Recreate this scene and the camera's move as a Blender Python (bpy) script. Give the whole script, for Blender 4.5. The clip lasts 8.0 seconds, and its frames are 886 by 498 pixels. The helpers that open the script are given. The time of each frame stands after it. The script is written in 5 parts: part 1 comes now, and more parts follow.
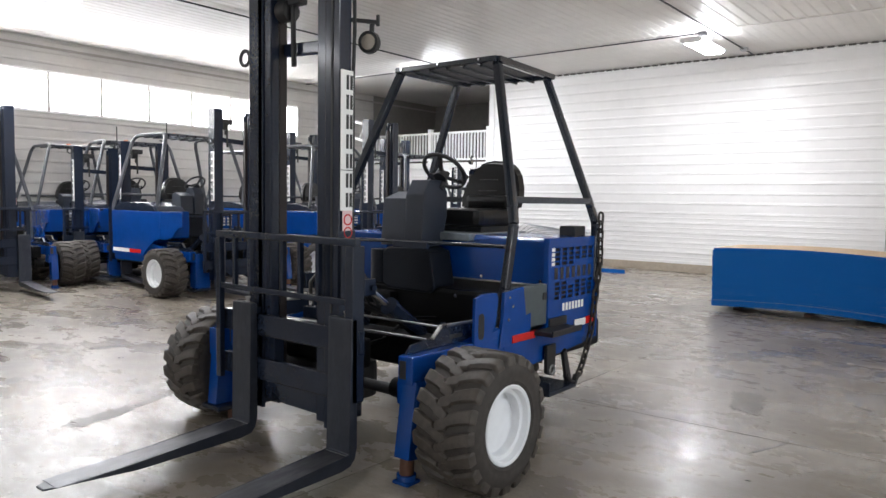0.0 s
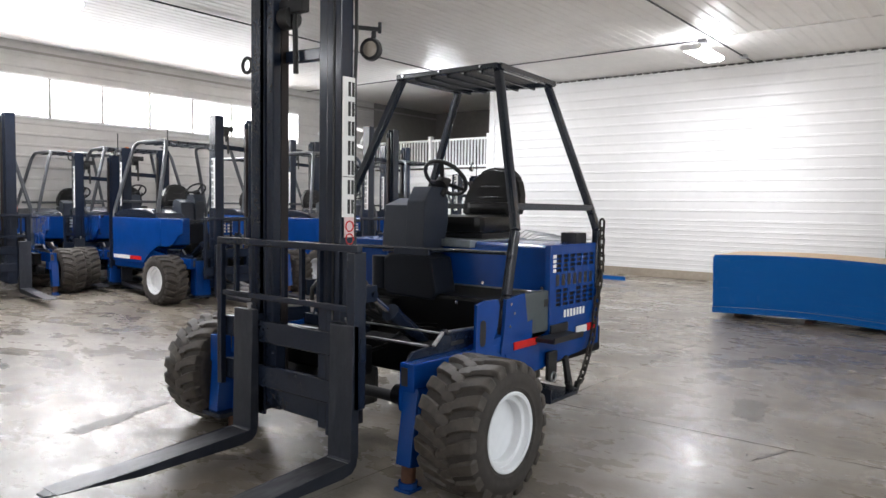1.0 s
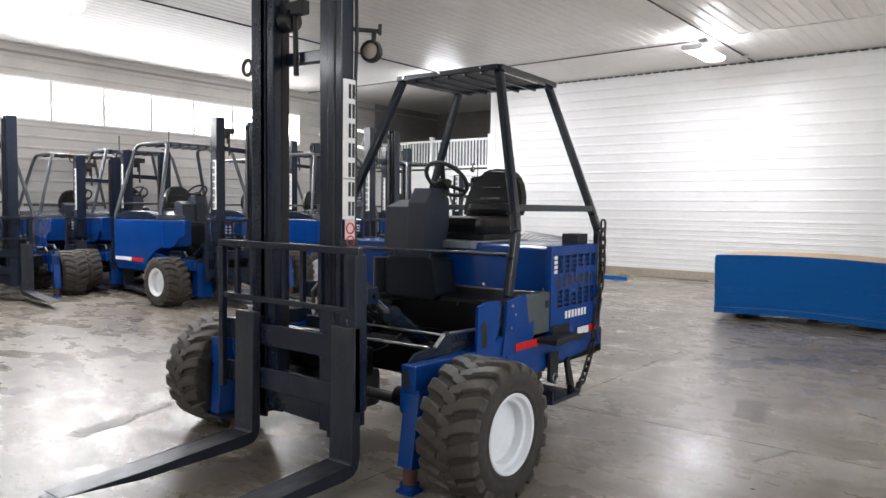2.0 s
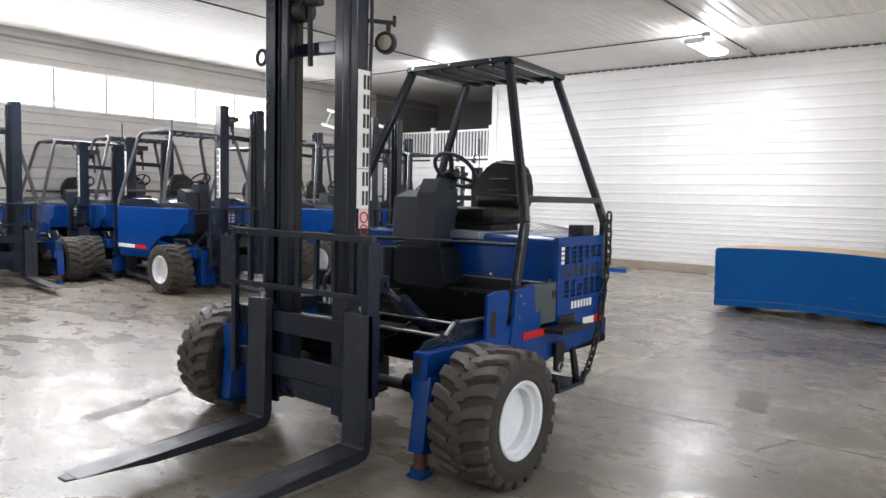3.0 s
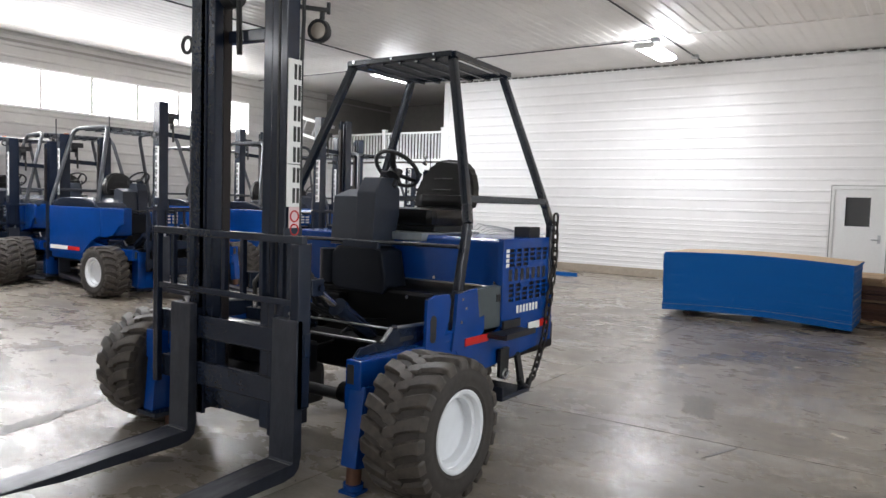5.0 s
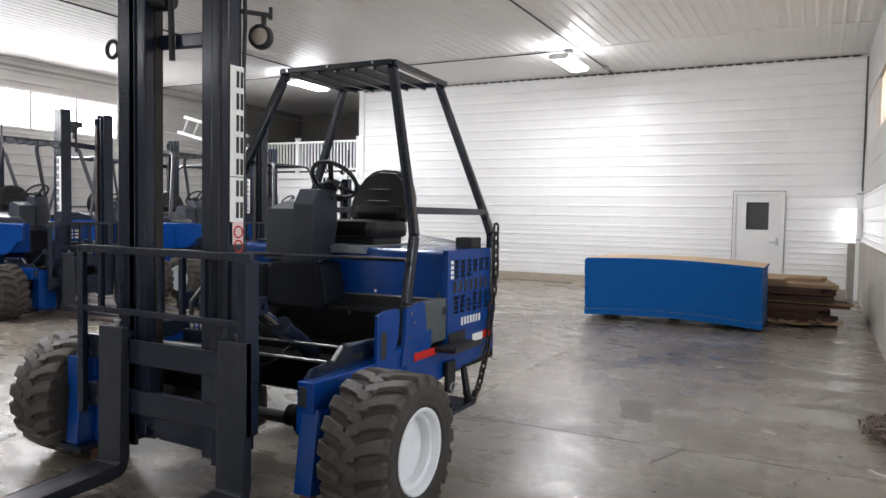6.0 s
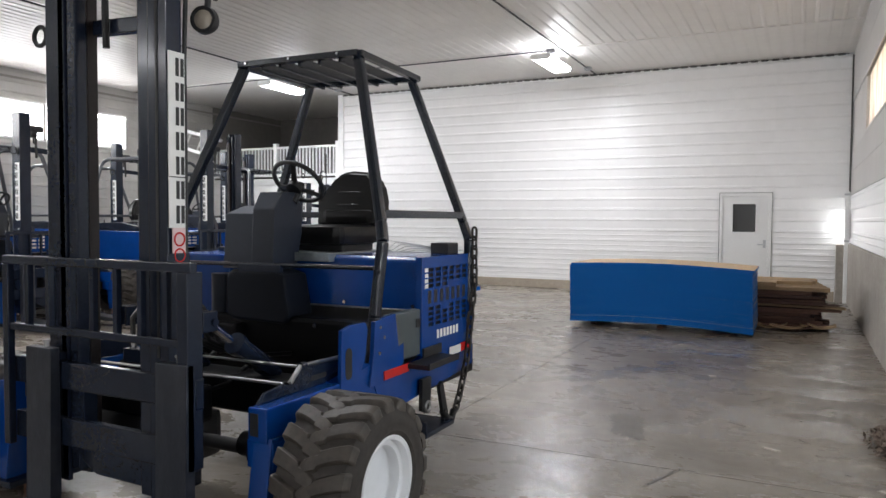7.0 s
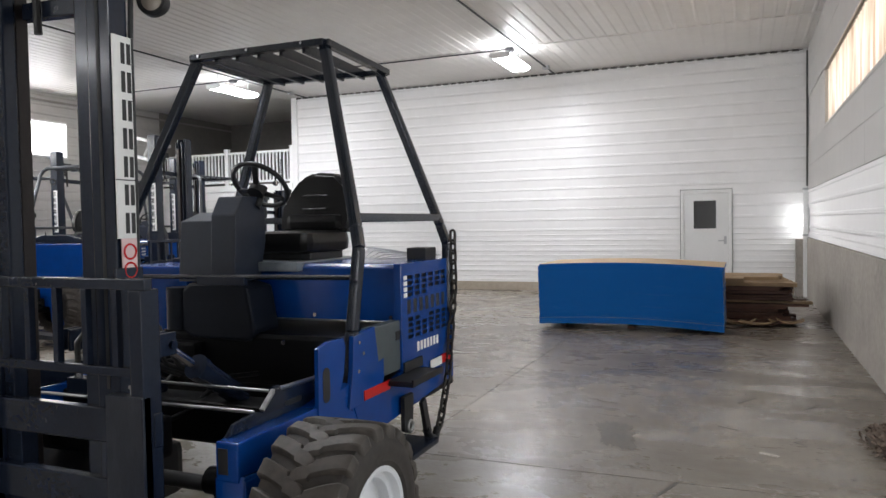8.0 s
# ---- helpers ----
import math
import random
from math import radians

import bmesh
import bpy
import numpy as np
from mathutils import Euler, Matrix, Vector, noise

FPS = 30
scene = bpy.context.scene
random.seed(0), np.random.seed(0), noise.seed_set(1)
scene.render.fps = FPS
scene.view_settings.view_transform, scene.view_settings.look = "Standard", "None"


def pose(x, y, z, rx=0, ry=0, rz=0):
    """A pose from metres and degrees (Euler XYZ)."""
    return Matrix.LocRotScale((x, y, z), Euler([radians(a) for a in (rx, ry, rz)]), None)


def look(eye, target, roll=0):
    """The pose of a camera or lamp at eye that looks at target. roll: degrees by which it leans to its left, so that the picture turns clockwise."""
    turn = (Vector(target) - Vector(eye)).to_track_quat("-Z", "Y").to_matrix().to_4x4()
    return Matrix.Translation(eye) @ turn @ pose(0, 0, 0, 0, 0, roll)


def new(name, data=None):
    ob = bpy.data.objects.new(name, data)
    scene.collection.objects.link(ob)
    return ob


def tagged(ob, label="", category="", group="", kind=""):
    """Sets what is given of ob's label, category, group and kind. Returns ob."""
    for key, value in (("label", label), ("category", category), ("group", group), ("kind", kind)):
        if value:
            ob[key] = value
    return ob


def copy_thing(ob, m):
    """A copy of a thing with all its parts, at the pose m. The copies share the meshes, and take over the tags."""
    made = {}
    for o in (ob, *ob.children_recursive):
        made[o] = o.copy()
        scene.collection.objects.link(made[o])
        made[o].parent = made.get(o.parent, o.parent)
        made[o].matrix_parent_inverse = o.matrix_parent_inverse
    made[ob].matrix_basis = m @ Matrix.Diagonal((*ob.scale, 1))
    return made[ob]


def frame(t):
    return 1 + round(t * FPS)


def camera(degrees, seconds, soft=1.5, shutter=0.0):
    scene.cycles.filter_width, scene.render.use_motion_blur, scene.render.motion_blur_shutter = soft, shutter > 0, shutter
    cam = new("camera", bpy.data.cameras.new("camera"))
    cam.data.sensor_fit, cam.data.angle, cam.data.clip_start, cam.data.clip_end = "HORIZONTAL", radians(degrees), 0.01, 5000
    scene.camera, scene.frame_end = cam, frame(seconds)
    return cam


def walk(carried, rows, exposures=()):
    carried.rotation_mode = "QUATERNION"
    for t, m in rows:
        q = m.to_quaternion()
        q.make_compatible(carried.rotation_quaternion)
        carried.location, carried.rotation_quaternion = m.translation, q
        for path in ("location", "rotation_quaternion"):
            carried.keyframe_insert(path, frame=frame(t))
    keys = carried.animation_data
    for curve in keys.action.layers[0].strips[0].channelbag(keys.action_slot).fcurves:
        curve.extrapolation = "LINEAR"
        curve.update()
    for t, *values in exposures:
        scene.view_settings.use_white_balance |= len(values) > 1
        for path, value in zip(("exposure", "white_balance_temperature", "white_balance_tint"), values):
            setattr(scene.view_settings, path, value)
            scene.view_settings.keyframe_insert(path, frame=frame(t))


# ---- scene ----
cam = camera(63.0, 8.0)
PATH = [
    (0, (-0.124, 0.448, 1.534), (-1.359, 2.015, 1.4), 0.9),
    (0.5, (-0.13, 0.444, 1.534), (-1.363, 2.014, 1.415), 1.2),
    (1, (-0.132, 0.443, 1.532), (-1.368, 2.011, 1.417), 0.9),
    (1.5, (-0.127, 0.443, 1.538), (-1.362, 2.012, 1.427), 0.5),
    (1.7, (-0.123, 0.448, 1.542), (-1.361, 2.014, 1.433), 0.6),
    (2.8, (-0.159, 0.397, 1.527), (-1.391, 1.966, 1.392), 1.0),
    (3, (-0.152, 0.344, 1.535), (-1.384, 1.913, 1.396), 1.3),
    (3.5, (-0.149, 0.26, 1.532), (-1.334, 1.866, 1.411), 1.5),
    (4, (-0.147, 0.256, 1.519), (-1.272, 1.907, 1.431), 2.6),
    (4.2, (-0.156, 0.295, 1.512), (-1.247, 1.967, 1.403), 3.2),
    (5.3, (-0.278, 0.611, 1.51), (-1.418, 2.248, 1.377), 1.4),
    (5.5, (-0.372, 0.588, 1.537), (-1.477, 2.248, 1.386), 1.8),
    (6, (-0.454, 0.539, 1.527), (-1.373, 2.312, 1.43), 1.0),
    (6.5, (-0.479, 0.724, 1.516), (-1.241, 2.57, 1.415), 1.0),
    (7, (-0.567, 0.919, 1.512), (-1.45, 2.711, 1.432), 0.4),
    (7.5, (-0.777, 0.973, 1.531), (-1.672, 2.758, 1.42), -0.5),
    (8, (-0.844, 1.167, 1.505), (-1.613, 3.012, 1.435), -1.0),
]
walk(cam, [(t, look(eye, target, roll)) for t, eye, target, roll in PATH], [(0, 0.46), (3.5, 0.46), (4, 0.42), (5.3, 0.37), (6, 0.36), (6.5, 0.36), (7, 0.20), (7.5, 0.18), (8, 0.14)])

# ---- world, lights ----
world = bpy.data.worlds.new("world")
scene.world = world
world.use_nodes = True
_wn = world.node_tree.nodes
_sky = _wn.new("ShaderNodeTexSky")
_sky.sky_type, _sky.sun_disc = "NISHITA", False
_sky.sun_elevation, _sky.sun_rotation = radians(35), radians(250)
world.node_tree.links.new(_sky.outputs[0], _wn["Background"].inputs[0])
_wn["Background"].inputs[1].default_value = 0.1


def area(name, m, sx, sy, power, colour, spread=180):
    lamp = bpy.data.lights.new(name, "AREA")
    lamp.shape, lamp.size, lamp.size_y, lamp.energy, lamp.color = "RECTANGLE", sx, sy, power, colour
    ob = new(name, lamp)
    ob.matrix_world = m
    lamp.spread = radians(spread)
    return ob


LX, RX, FY, BY, RY, CZ = -15.84, 0.30, 16.65, -7.0, 19.84, 4.72
SILL, WTOP = 3.24, 4.04
WIN_Y0, WIN_N, WIN_P = 1.7, 11, 1.1
# daylight through the glazed sections of the overhead door beside the walk
area("door_daylight", pose(RX + 0.30, 4.0, 2.05, 90, 0, 90), 3.9, 3.6, 66, (0.95, 0.97, 1.0))
# daylight in the window band of the long wall, and behind the sheeted panes of the other wall
area("window_daylight", pose(LX - 0.16, WIN_Y0 + WIN_N * WIN_P / 2, (SILL + WTOP) / 2, 76, 0, 90 + 180), WIN_N * WIN_P, 0.78, 450, (0.94, 0.955, 1.0), 140)
area("sheet_daylight", pose(RX + 0.42, 10.03, 3.32, 90, 0, 90), 7.2, 0.84, 42, (1.0, 0.92, 0.82))
# fill lamp in an unseen opening added to the back wall
area("back_daylight", pose(-0.475, BY - 0.12, 1.18, 90, 0, 0), 1.0, 1.8, 90, (0.95, 0.97, 1.0))
# fill lamp added in the corner slot to make the glow on the wall
area("slot_daylight", pose(RX - 0.034, FY - 0.17, 1.45, 90, 0, 90), 0.12, 0.42, 3.6, (0.97, 0.98, 1.0))
# the last two fittings are unseen, added to brighten the machines' fronts
LAMPS = [(-4.80, 14.05), (-11.05, 14.0), (-4.80, 5.1), (-11.3, 5.05), (-4.80, -3.9), (-11.3, -3.9)]
TUBE_W = [66, 30, 36, 62, 22, 38]
HANG = 0.20  # the tube lights hang on short rods below the ceiling
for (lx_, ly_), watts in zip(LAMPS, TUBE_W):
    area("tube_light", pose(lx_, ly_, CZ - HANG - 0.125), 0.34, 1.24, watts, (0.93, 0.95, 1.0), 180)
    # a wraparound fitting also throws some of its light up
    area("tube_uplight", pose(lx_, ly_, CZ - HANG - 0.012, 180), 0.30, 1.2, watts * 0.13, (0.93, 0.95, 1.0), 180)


# ---- materials ----
def mat(name, colour, rough=0.5, metal=0.0, grain=0.0, scale=20.0, bump=0.0, stain=0.0, stain_scale=1.5, coat=0.0, vary=0.0, rough_var=0.0, stretch=(1, 1, 1), stain_colour=None):
    m = bpy.data.materials.new(name)
    m.use_nodes = True
    nt = m.node_tree
    n, link = nt.nodes, nt.links.new
    b = n["Principled BSDF"]
    b.inputs["Roughness"].default_value, b.inputs["Metallic"].default_value = rough, metal
    b.inputs["Coat Weight"].default_value = coat
    b.inputs["Coat Roughness"].default_value = 0.12
    geo = n.new("ShaderNodeTexCoord")
    mp = n.new("ShaderNodeMapping")
    mp.inputs["Scale"].default_value = stretch
    link(geo.outputs["Object"], mp.inputs[0])
    fine = n.new("ShaderNodeTexNoise")
    fine.inputs["Scale"].default_value, fine.inputs["Detail"].default_value = scale, 5
    big = n.new("ShaderNodeTexNoise")
    big.inputs["Scale"].default_value, big.inputs["Detail"].default_value, big.inputs["Roughness"].default_value = stain_scale, 6, 0.62
    for t_ in (fine, big):
        link(mp.outputs[0], t_.inputs["Vector"])
    base = n.new("ShaderNodeRGB")
    base.outputs[0].default_value = (*colour, 1)
    out = base.outputs[0]

    def mixed(fac, a, bcol, amount, lo, hi):
        mr = n.new("ShaderNodeMapRange")
        mr.inputs[1].default_value, mr.inputs[2].default_value, mr.inputs[4].default_value = lo, hi, amount
        link(fac, mr.inputs[0])
        mx = n.new("ShaderNodeMix")
        mx.data_type = "RGBA"
        link(mr.outputs[0], mx.inputs[0])
        link(a, mx.inputs[6])
        mx.inputs[7].default_value = (*bcol, 1)
        return mx.outputs[2]

    if grain:
        out = mixed(fine.outputs[0], out, [c * 0.35 for c in colour], grain, 0.35, 0.7)
    if stain:
        out = mixed(big.outputs[0], out, stain_colour or [c * 0.3 for c in colour], stain, 0.45, 0.75)
    if vary:
        oi = n.new("ShaderNodeObjectInfo")
        hsv = n.new("ShaderNodeHueSaturation")
        mr = n.new("ShaderNodeMapRange")
        mr.inputs[3].default_value, mr.inputs[4].default_value = 1 - vary, 1 + vary
        link(oi.outputs["Random"], mr.inputs[0])
        link(mr.outputs[0], hsv.inputs["Value"])
        link(out, hsv.inputs["Color"])
        out = hsv.outputs[0]
    link(out, b.inputs["Base Color"])
    if rough_var:
        mr = n.new("ShaderNodeMapRange")
        mr.inputs[1].default_value, mr.inputs[2].default_value = 0.3, 0.7
        mr.inputs[3].default_value, mr.inputs[4].default_value = rough - rough_var, rough + rough_var
        link(big.outputs[0], mr.inputs[0])
        link(mr.outputs[0], b.inputs["Roughness"])
    if bump:
        bp = n.new("ShaderNodeBump")
        bp.inputs["Strength"].default_value, bp.inputs["Distance"].default_value = bump, 0.004
        link(fine.outputs[0], bp.inputs["Height"])
        link(bp.outputs[0], b.inputs["Normal"])
    return m




def floor_material():
    """Trowelled concrete: cloudy tone, streaky rubbed smears, fine speckle; the smears are glossier than the rest."""
    m = bpy.data.materials.new("trowelled_concrete")
    m.use_nodes = True
    nt = m.node_tree
    n, link = nt.nodes, nt.links.new
    b = n["Principled BSDF"]
    tc = n.new("ShaderNodeTexCoord")

    def tex(scale, detail, stretch, turn, warp=0.0, rough=0.6):
        mp = n.new("ShaderNodeMapping")
        mp.inputs["Scale"].default_value = stretch
        mp.inputs["Rotation"].default_value = (0, 0, radians(turn))
        link(tc.outputs["Object"], mp.inputs[0])
        t = n.new("ShaderNodeTexNoise")
        t.inputs["Scale"].default_value, t.inputs["Detail"].default_value = scale, detail
        t.inputs["Roughness"].default_value, t.inputs["Distortion"].default_value = rough, warp
        link(mp.outputs[0], t.inputs["Vector"])
        return t.outputs[0]

    def ramp(src, lo, hi, a, z):
        mr = n.new("ShaderNodeMapRange")
        mr.interpolation_type = "SMOOTHSTEP"
        for i, v in enumerate((lo, hi, a, z)):
            mr.inputs[i + 1].default_value = v
        link(src, mr.inputs[0])
        return mr.outputs[0]

    def over(fac, a, colour):
        mx = n.new("ShaderNodeMix")
        mx.data_type = "RGBA"
        link(fac, mx.inputs[0])
        if isinstance(a, tuple):
            mx.inputs[6].default_value = (*a, 1)
        else:
            link(a, mx.inputs[6])
        mx.inputs[7].default_value = (*colour, 1)
        return mx.outputs[2]

    cloud = tex(0.45, 4, (1, 1, 1), 0, 0.6)
    smear = tex(1.1, 7, (1, 2.0, 1), 32, 0.25, 0.62)
    spots = tex(2.6, 9, (1, 1.4, 1), -20, 0.15, 0.74)
    speck = tex(30, 5, (1, 1.4, 1), 0, 0.0, 0.7)
    blot = tex(5.5, 8, (1, 1.9, 1), 58, 0.2, 0.72)
    chips = tex(13, 5, (1, 2.2, 1), 40, 0.2, 0.7)
    ripple = tex(34, 5, (1, 1, 1), 10, 0.3)
    col = over(ramp(cloud, 0.35, 0.68, 0, 1), (0.264, 0.229, 0.186), (0.165, 0.139, 0.110))
    col = over(ramp(smear, 0.47, 0.74, 0, 0.62), col, (0.115, 0.098, 0.080))
    col = over(ramp(smear, 0.48, 0.26, 0, 0.45), col, (0.31, 0.285, 0.25))
    col = over(ramp(spots, 0.50, 0.76, 0, 0.4), col, (0.13, 0.108, 0.086))
    col = over(ramp(chips, 0.60, 0.82, 0, 0.4), col, (0.085, 0.075, 0.066))
    col = over(ramp(speck, 0.50, 0.72, 0, 0.5), col, (0.11, 0.098, 0.085))
    col = over(ramp(blot, 0.55, 0.72, 0, 0.36), col, (0.105, 0.090, 0.074))
    col = over(ramp(blot, 0.42, 0.28, 0, 0.28), col, (0.36, 0.335, 0.295))
    link(col, b.inputs["Base Color"])
    ro = n.new("ShaderNodeMath")
    ro.operation = "ADD"
    link(ramp(smear, 0.32, 0.68, 0.18, 0.38), ro.inputs[0])
    link(ramp(spots, 0.35, 0.7, -0.05, 0.10), ro.inputs[1])
    link(ro.outputs[0], b.inputs["Roughness"])
    bp = n.new("ShaderNodeBump")
    bp.inputs["Strength"].default_value, bp.inputs["Distance"].default_value = 0.28, 0.004
    link(ripple, bp.inputs["Height"])
    wave = n.new("ShaderNodeBump")
    wave.inputs["Strength"].default_value, wave.inputs["Distance"].default_value = 0.38, 0.006
    link(tex(7, 6, (1, 1.5, 1), 25, 0.3, 0.62), wave.inputs["Height"])
    link(wave.outputs[0], bp.inputs["Normal"])
    b.inputs["Specular IOR Level"].default_value = 0.48
    link(bp.outputs[0], b.inputs["Normal"])
    return m


CONCRETE = floor_material()
JOINT = mat("joint_dirt", (0.10, 0.09, 0.08), 0.9, grain=0.3)
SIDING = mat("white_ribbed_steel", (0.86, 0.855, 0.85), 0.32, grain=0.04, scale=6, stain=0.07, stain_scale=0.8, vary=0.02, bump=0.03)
# white siding greyed for the backlit window wall: its shade is in the colour
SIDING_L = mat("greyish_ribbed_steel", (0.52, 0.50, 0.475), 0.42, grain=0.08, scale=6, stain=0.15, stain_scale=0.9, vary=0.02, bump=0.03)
CEIL = mat("white_ceiling_steel", (0.76, 0.735, 0.705), 0.34, grain=0.06, scale=5, stain=0.12, stain_scale=0.5)
_cn = CEIL.node_tree.nodes
_cn["Principled BSDF"].inputs["Specular IOR Level"].default_value = 0.36
_cw = _cn.new("ShaderNodeTexWave")
_cw.bands_direction = "Y"
_cw.inputs["Scale"].default_value, _cw.inputs["Distortion"].default_value, _cw.inputs["Detail"].default_value = 0.46, 1.2, 2.0
_ct = _cn.new("ShaderNodeTexCoord")
_cb = _cn.new("ShaderNodeBump")
_cb.inputs["Strength"].default_value, _cb.inputs["Distance"].default_value = 0.7, 0.0032
CEIL.node_tree.links.new(_ct.outputs["Object"], _cw.inputs["Vector"])
CEIL.node_tree.links.new(_cw.outputs["Fac"], _cb.inputs["Height"])
CEIL.node_tree.links.new(_cb.outputs[0], _cn["Principled BSDF"].inputs["Normal"])
for _m, _along in ((CEIL, (1, 0, 0)), (SIDING, (0, 0, 1)), (SIDING_L, (0, 0, 1))):
    # rolled ribs spread the gloss across their run
    _tv = _m.node_tree.nodes.new("ShaderNodeCombineXYZ")
    for _i in range(3):
        _tv.inputs[_i].default_value = _along[_i]
    _pb = _m.node_tree.nodes["Principled BSDF"]
    _pb.inputs["Anisotropic"].default_value = 0.85
    _m.node_tree.links.new(_tv.outputs[0], _pb.inputs["Tangent"])
# the loft's dimness is put into this dark brown
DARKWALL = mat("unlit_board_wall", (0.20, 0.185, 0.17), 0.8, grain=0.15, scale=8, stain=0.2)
WAINSCOT = mat("poured_concrete_wall", (0.36, 0.325, 0.285), 0.8, grain=0.3, scale=18, bump=0.2, stain=0.45, stain_scale=1.1)
BASEBOARD = mat("brown_concrete_kerb", (0.42, 0.36, 0.29), 0.75, grain=0.25, scale=20, stain=0.3)
TRIM = mat("white_trim", (0.78, 0.78, 0.77), 0.4, grain=0.05)
VINYL = mat("white_vinyl", (0.82, 0.82, 0.81), 0.35, grain=0.03)
TRIMDK = mat("dark_gap", (0.10, 0.095, 0.09), 0.8, grain=0.2)
# mullion grey is lightened to carry the glare of the panes
FRAMEG = mat("brown_grey_window_mullion", (0.58, 0.54, 0.51), 0.5, grain=0.1)
DOORP = mat("door_paint", (0.76, 0.76, 0.75), 0.4, grain=0.04, stain=0.08)
DOORGLASS = mat("dark_door_glass", (0.05, 0.05, 0.05), 0.12, grain=0.05)
OHDOOR = mat("overhead_door_skin", (0.74, 0.78, 0.75), 0.45, grain=0.06, stain=0.15)
GALV = mat("galvanised_steel", (0.52, 0.53, 0.54), 0.38, 0.9, grain=0.25, scale=14)
TRACK = mat("dark_track_steel", (0.045, 0.045, 0.05), 0.5, 0.3, grain=0.3, scale=18)
BLUE = mat("blue_machine_paint", (0.002, 0.046, 0.235), 0.2, grain=0.15, scale=9, coat=0.12, stain=0.16, stain_scale=3, bump=0.02)
BLUE.node_tree.nodes["Principled BSDF"].inputs["Specular IOR Level"].default_value = 0.42
GREY = mat("slate_machine_paint", (0.0125, 0.0185, 0.034), 0.25, grain=0.25, scale=60, stain=0.25, stain_scale=5, coat=0.18, bump=0.012)
GREY.node_tree.nodes["Principled BSDF"].inputs["Specular IOR Level"].default_value = 0.28
BLACK = mat("black_machine_paint", (0.014, 0.014, 0.015), 0.5, grain=0.2, scale=30)
# near-black carries the engine bay's shade; grease shows in the bump
BAY_SHADE = mat("greasy_black_steel", (0.0028, 0.0028, 0.0032), 0.45, grain=0.3, scale=30, bump=0.2)
BAY_SHADE.node_tree.nodes["Principled BSDF"].inputs["Specular IOR Level"].default_value = 0.13
TANKP = mat("dark_tank_paint", (0.006, 0.0085, 0.0145), 0.5, grain=0.2, scale=20)
TANKP.node_tree.nodes["Principled BSDF"].inputs["Specular IOR Level"].default_value = 0.2
CONSOLEP = mat("slate_console_paint", (0.012, 0.0185, 0.034), 0.45, grain=0.3, scale=50, stain=0.25, stain_scale=6, bump=0.08)
GUARDP = mat("guard_paint", (0.008, 0.0125, 0.022), 0.24, grain=0.15, scale=30, coat=0.2)
GUARDB = mat("worn_grey_tube_paint", (0.10, 0.105, 0.115), 0.28, 0.5, grain=0.25, scale=20)
PLATE = mat("grey_green_cover", (0.07, 0.085, 0.09), 0.45, grain=0.2, scale=20)
DECKP = mat("pale_deck_plate", (0.26, 0.30, 0.33), 0.32, 0.3, grain=0.25, scale=24, stain=0.3, stain_scale=5)
RUBBER = mat("dusty_tyre_rubber", (0.050, 0.041, 0.034), 0.58, grain=0.6, scale=30, bump=0.6, stain=0.55, stain_scale=9, stain_colour=(0.105, 0.088, 0.072))
# darker than the lugs, so the grooves' shade lies in the colour
CARCASS = mat("tyre_groove_rubber", (0.042, 0.035, 0.030), 0.75, grain=0.5, scale=30, bump=0.4, stain=0.4, stain_scale=6)
SCRAPED = mat("scraped_blade_steel", (0.040, 0.041, 0.050), 0.40, 0.3, grain=0.5, scale=22, stain=0.75, stain_scale=6, stain_colour=(0.15, 0.145, 0.155), stretch=(3, 0.8, 1), bump=0.12)
FORKM = mat("scraped_fork_steel", (0.022, 0.027, 0.040), 0.42, 0.15, grain=0.4, scale=26, stain=0.5, stain_scale=7, stain_colour=(0.06, 0.064, 0.075), stretch=(3, 0.8, 1), bump=0.15)
RIM = mat("white_rim_paint", (0.80, 0.81, 0.83), 0.35, grain=0.05, scale=12, stain=0.1, stain_scale=6)
SEATV = mat("black_seat_vinyl", (0.004, 0.0038, 0.0038), 0.30, grain=0.2, scale=60, bump=0.25)
SEATV.node_tree.nodes["Principled BSDF"].inputs["Specular IOR Level"].default_value = 0.3
CHROME = mat("bright_rod", (0.72, 0.72, 0.74), 0.15, 1.0, grain=0.1)
WORN = mat("worn_steel_edge", (0.42, 0.42, 0.42), 0.35, 0.9, grain=0.4, scale=30)
HOSE = mat("black_hose_rubber", (0.012, 0.012, 0.012), 0.5, grain=0.2)
BROWNCH = mat("oily_brown_chain", (0.016, 0.010, 0.009), 0.5, 0.3, grain=0.5, scale=60, bump=0.5)
CHAINM = mat("dark_chain_steel", (0.05, 0.045, 0.04), 0.45, 0.7, grain=0.3, scale=40)
RUST = mat("rusted_foot", (0.10, 0.042, 0.022), 0.8, grain=0.4, scale=40, bump=0.3)
RED = mat("red_reflector", (0.55, 0.012, 0.012), 0.25, grain=0.1, scale=60)
WHITE = mat("white_sticker", (0.80, 0.79, 0.77), 0.4, grain=0.04)
PINK = mat("pink_warning_sticker", (0.72, 0.52, 0.52), 0.4, grain=0.08)
INK = mat("black_ink", (0.015, 0.015, 0.015), 0.5)
LENS = mat("cream_lamp_lens", (0.42, 0.37, 0.31), 0.25, grain=0.1, scale=40)
STACKB = mat("blue_edge_paint", (0.001, 0.098, 0.36), 0.65, grain=0.10, scale=3, stain=0.18, stain_scale=2, vary=0.03, stretch=(1, 1, 40), bump=0.1)
STACKB.node_tree.nodes["Principled BSDF"].inputs["Specular IOR Level"].default_value = 0.15
PLY = mat("plywood_face", (0.56, 0.40, 0.25), 0.65, grain=0.25, scale=10, stretch=(1, 8, 1), stain=0.2)
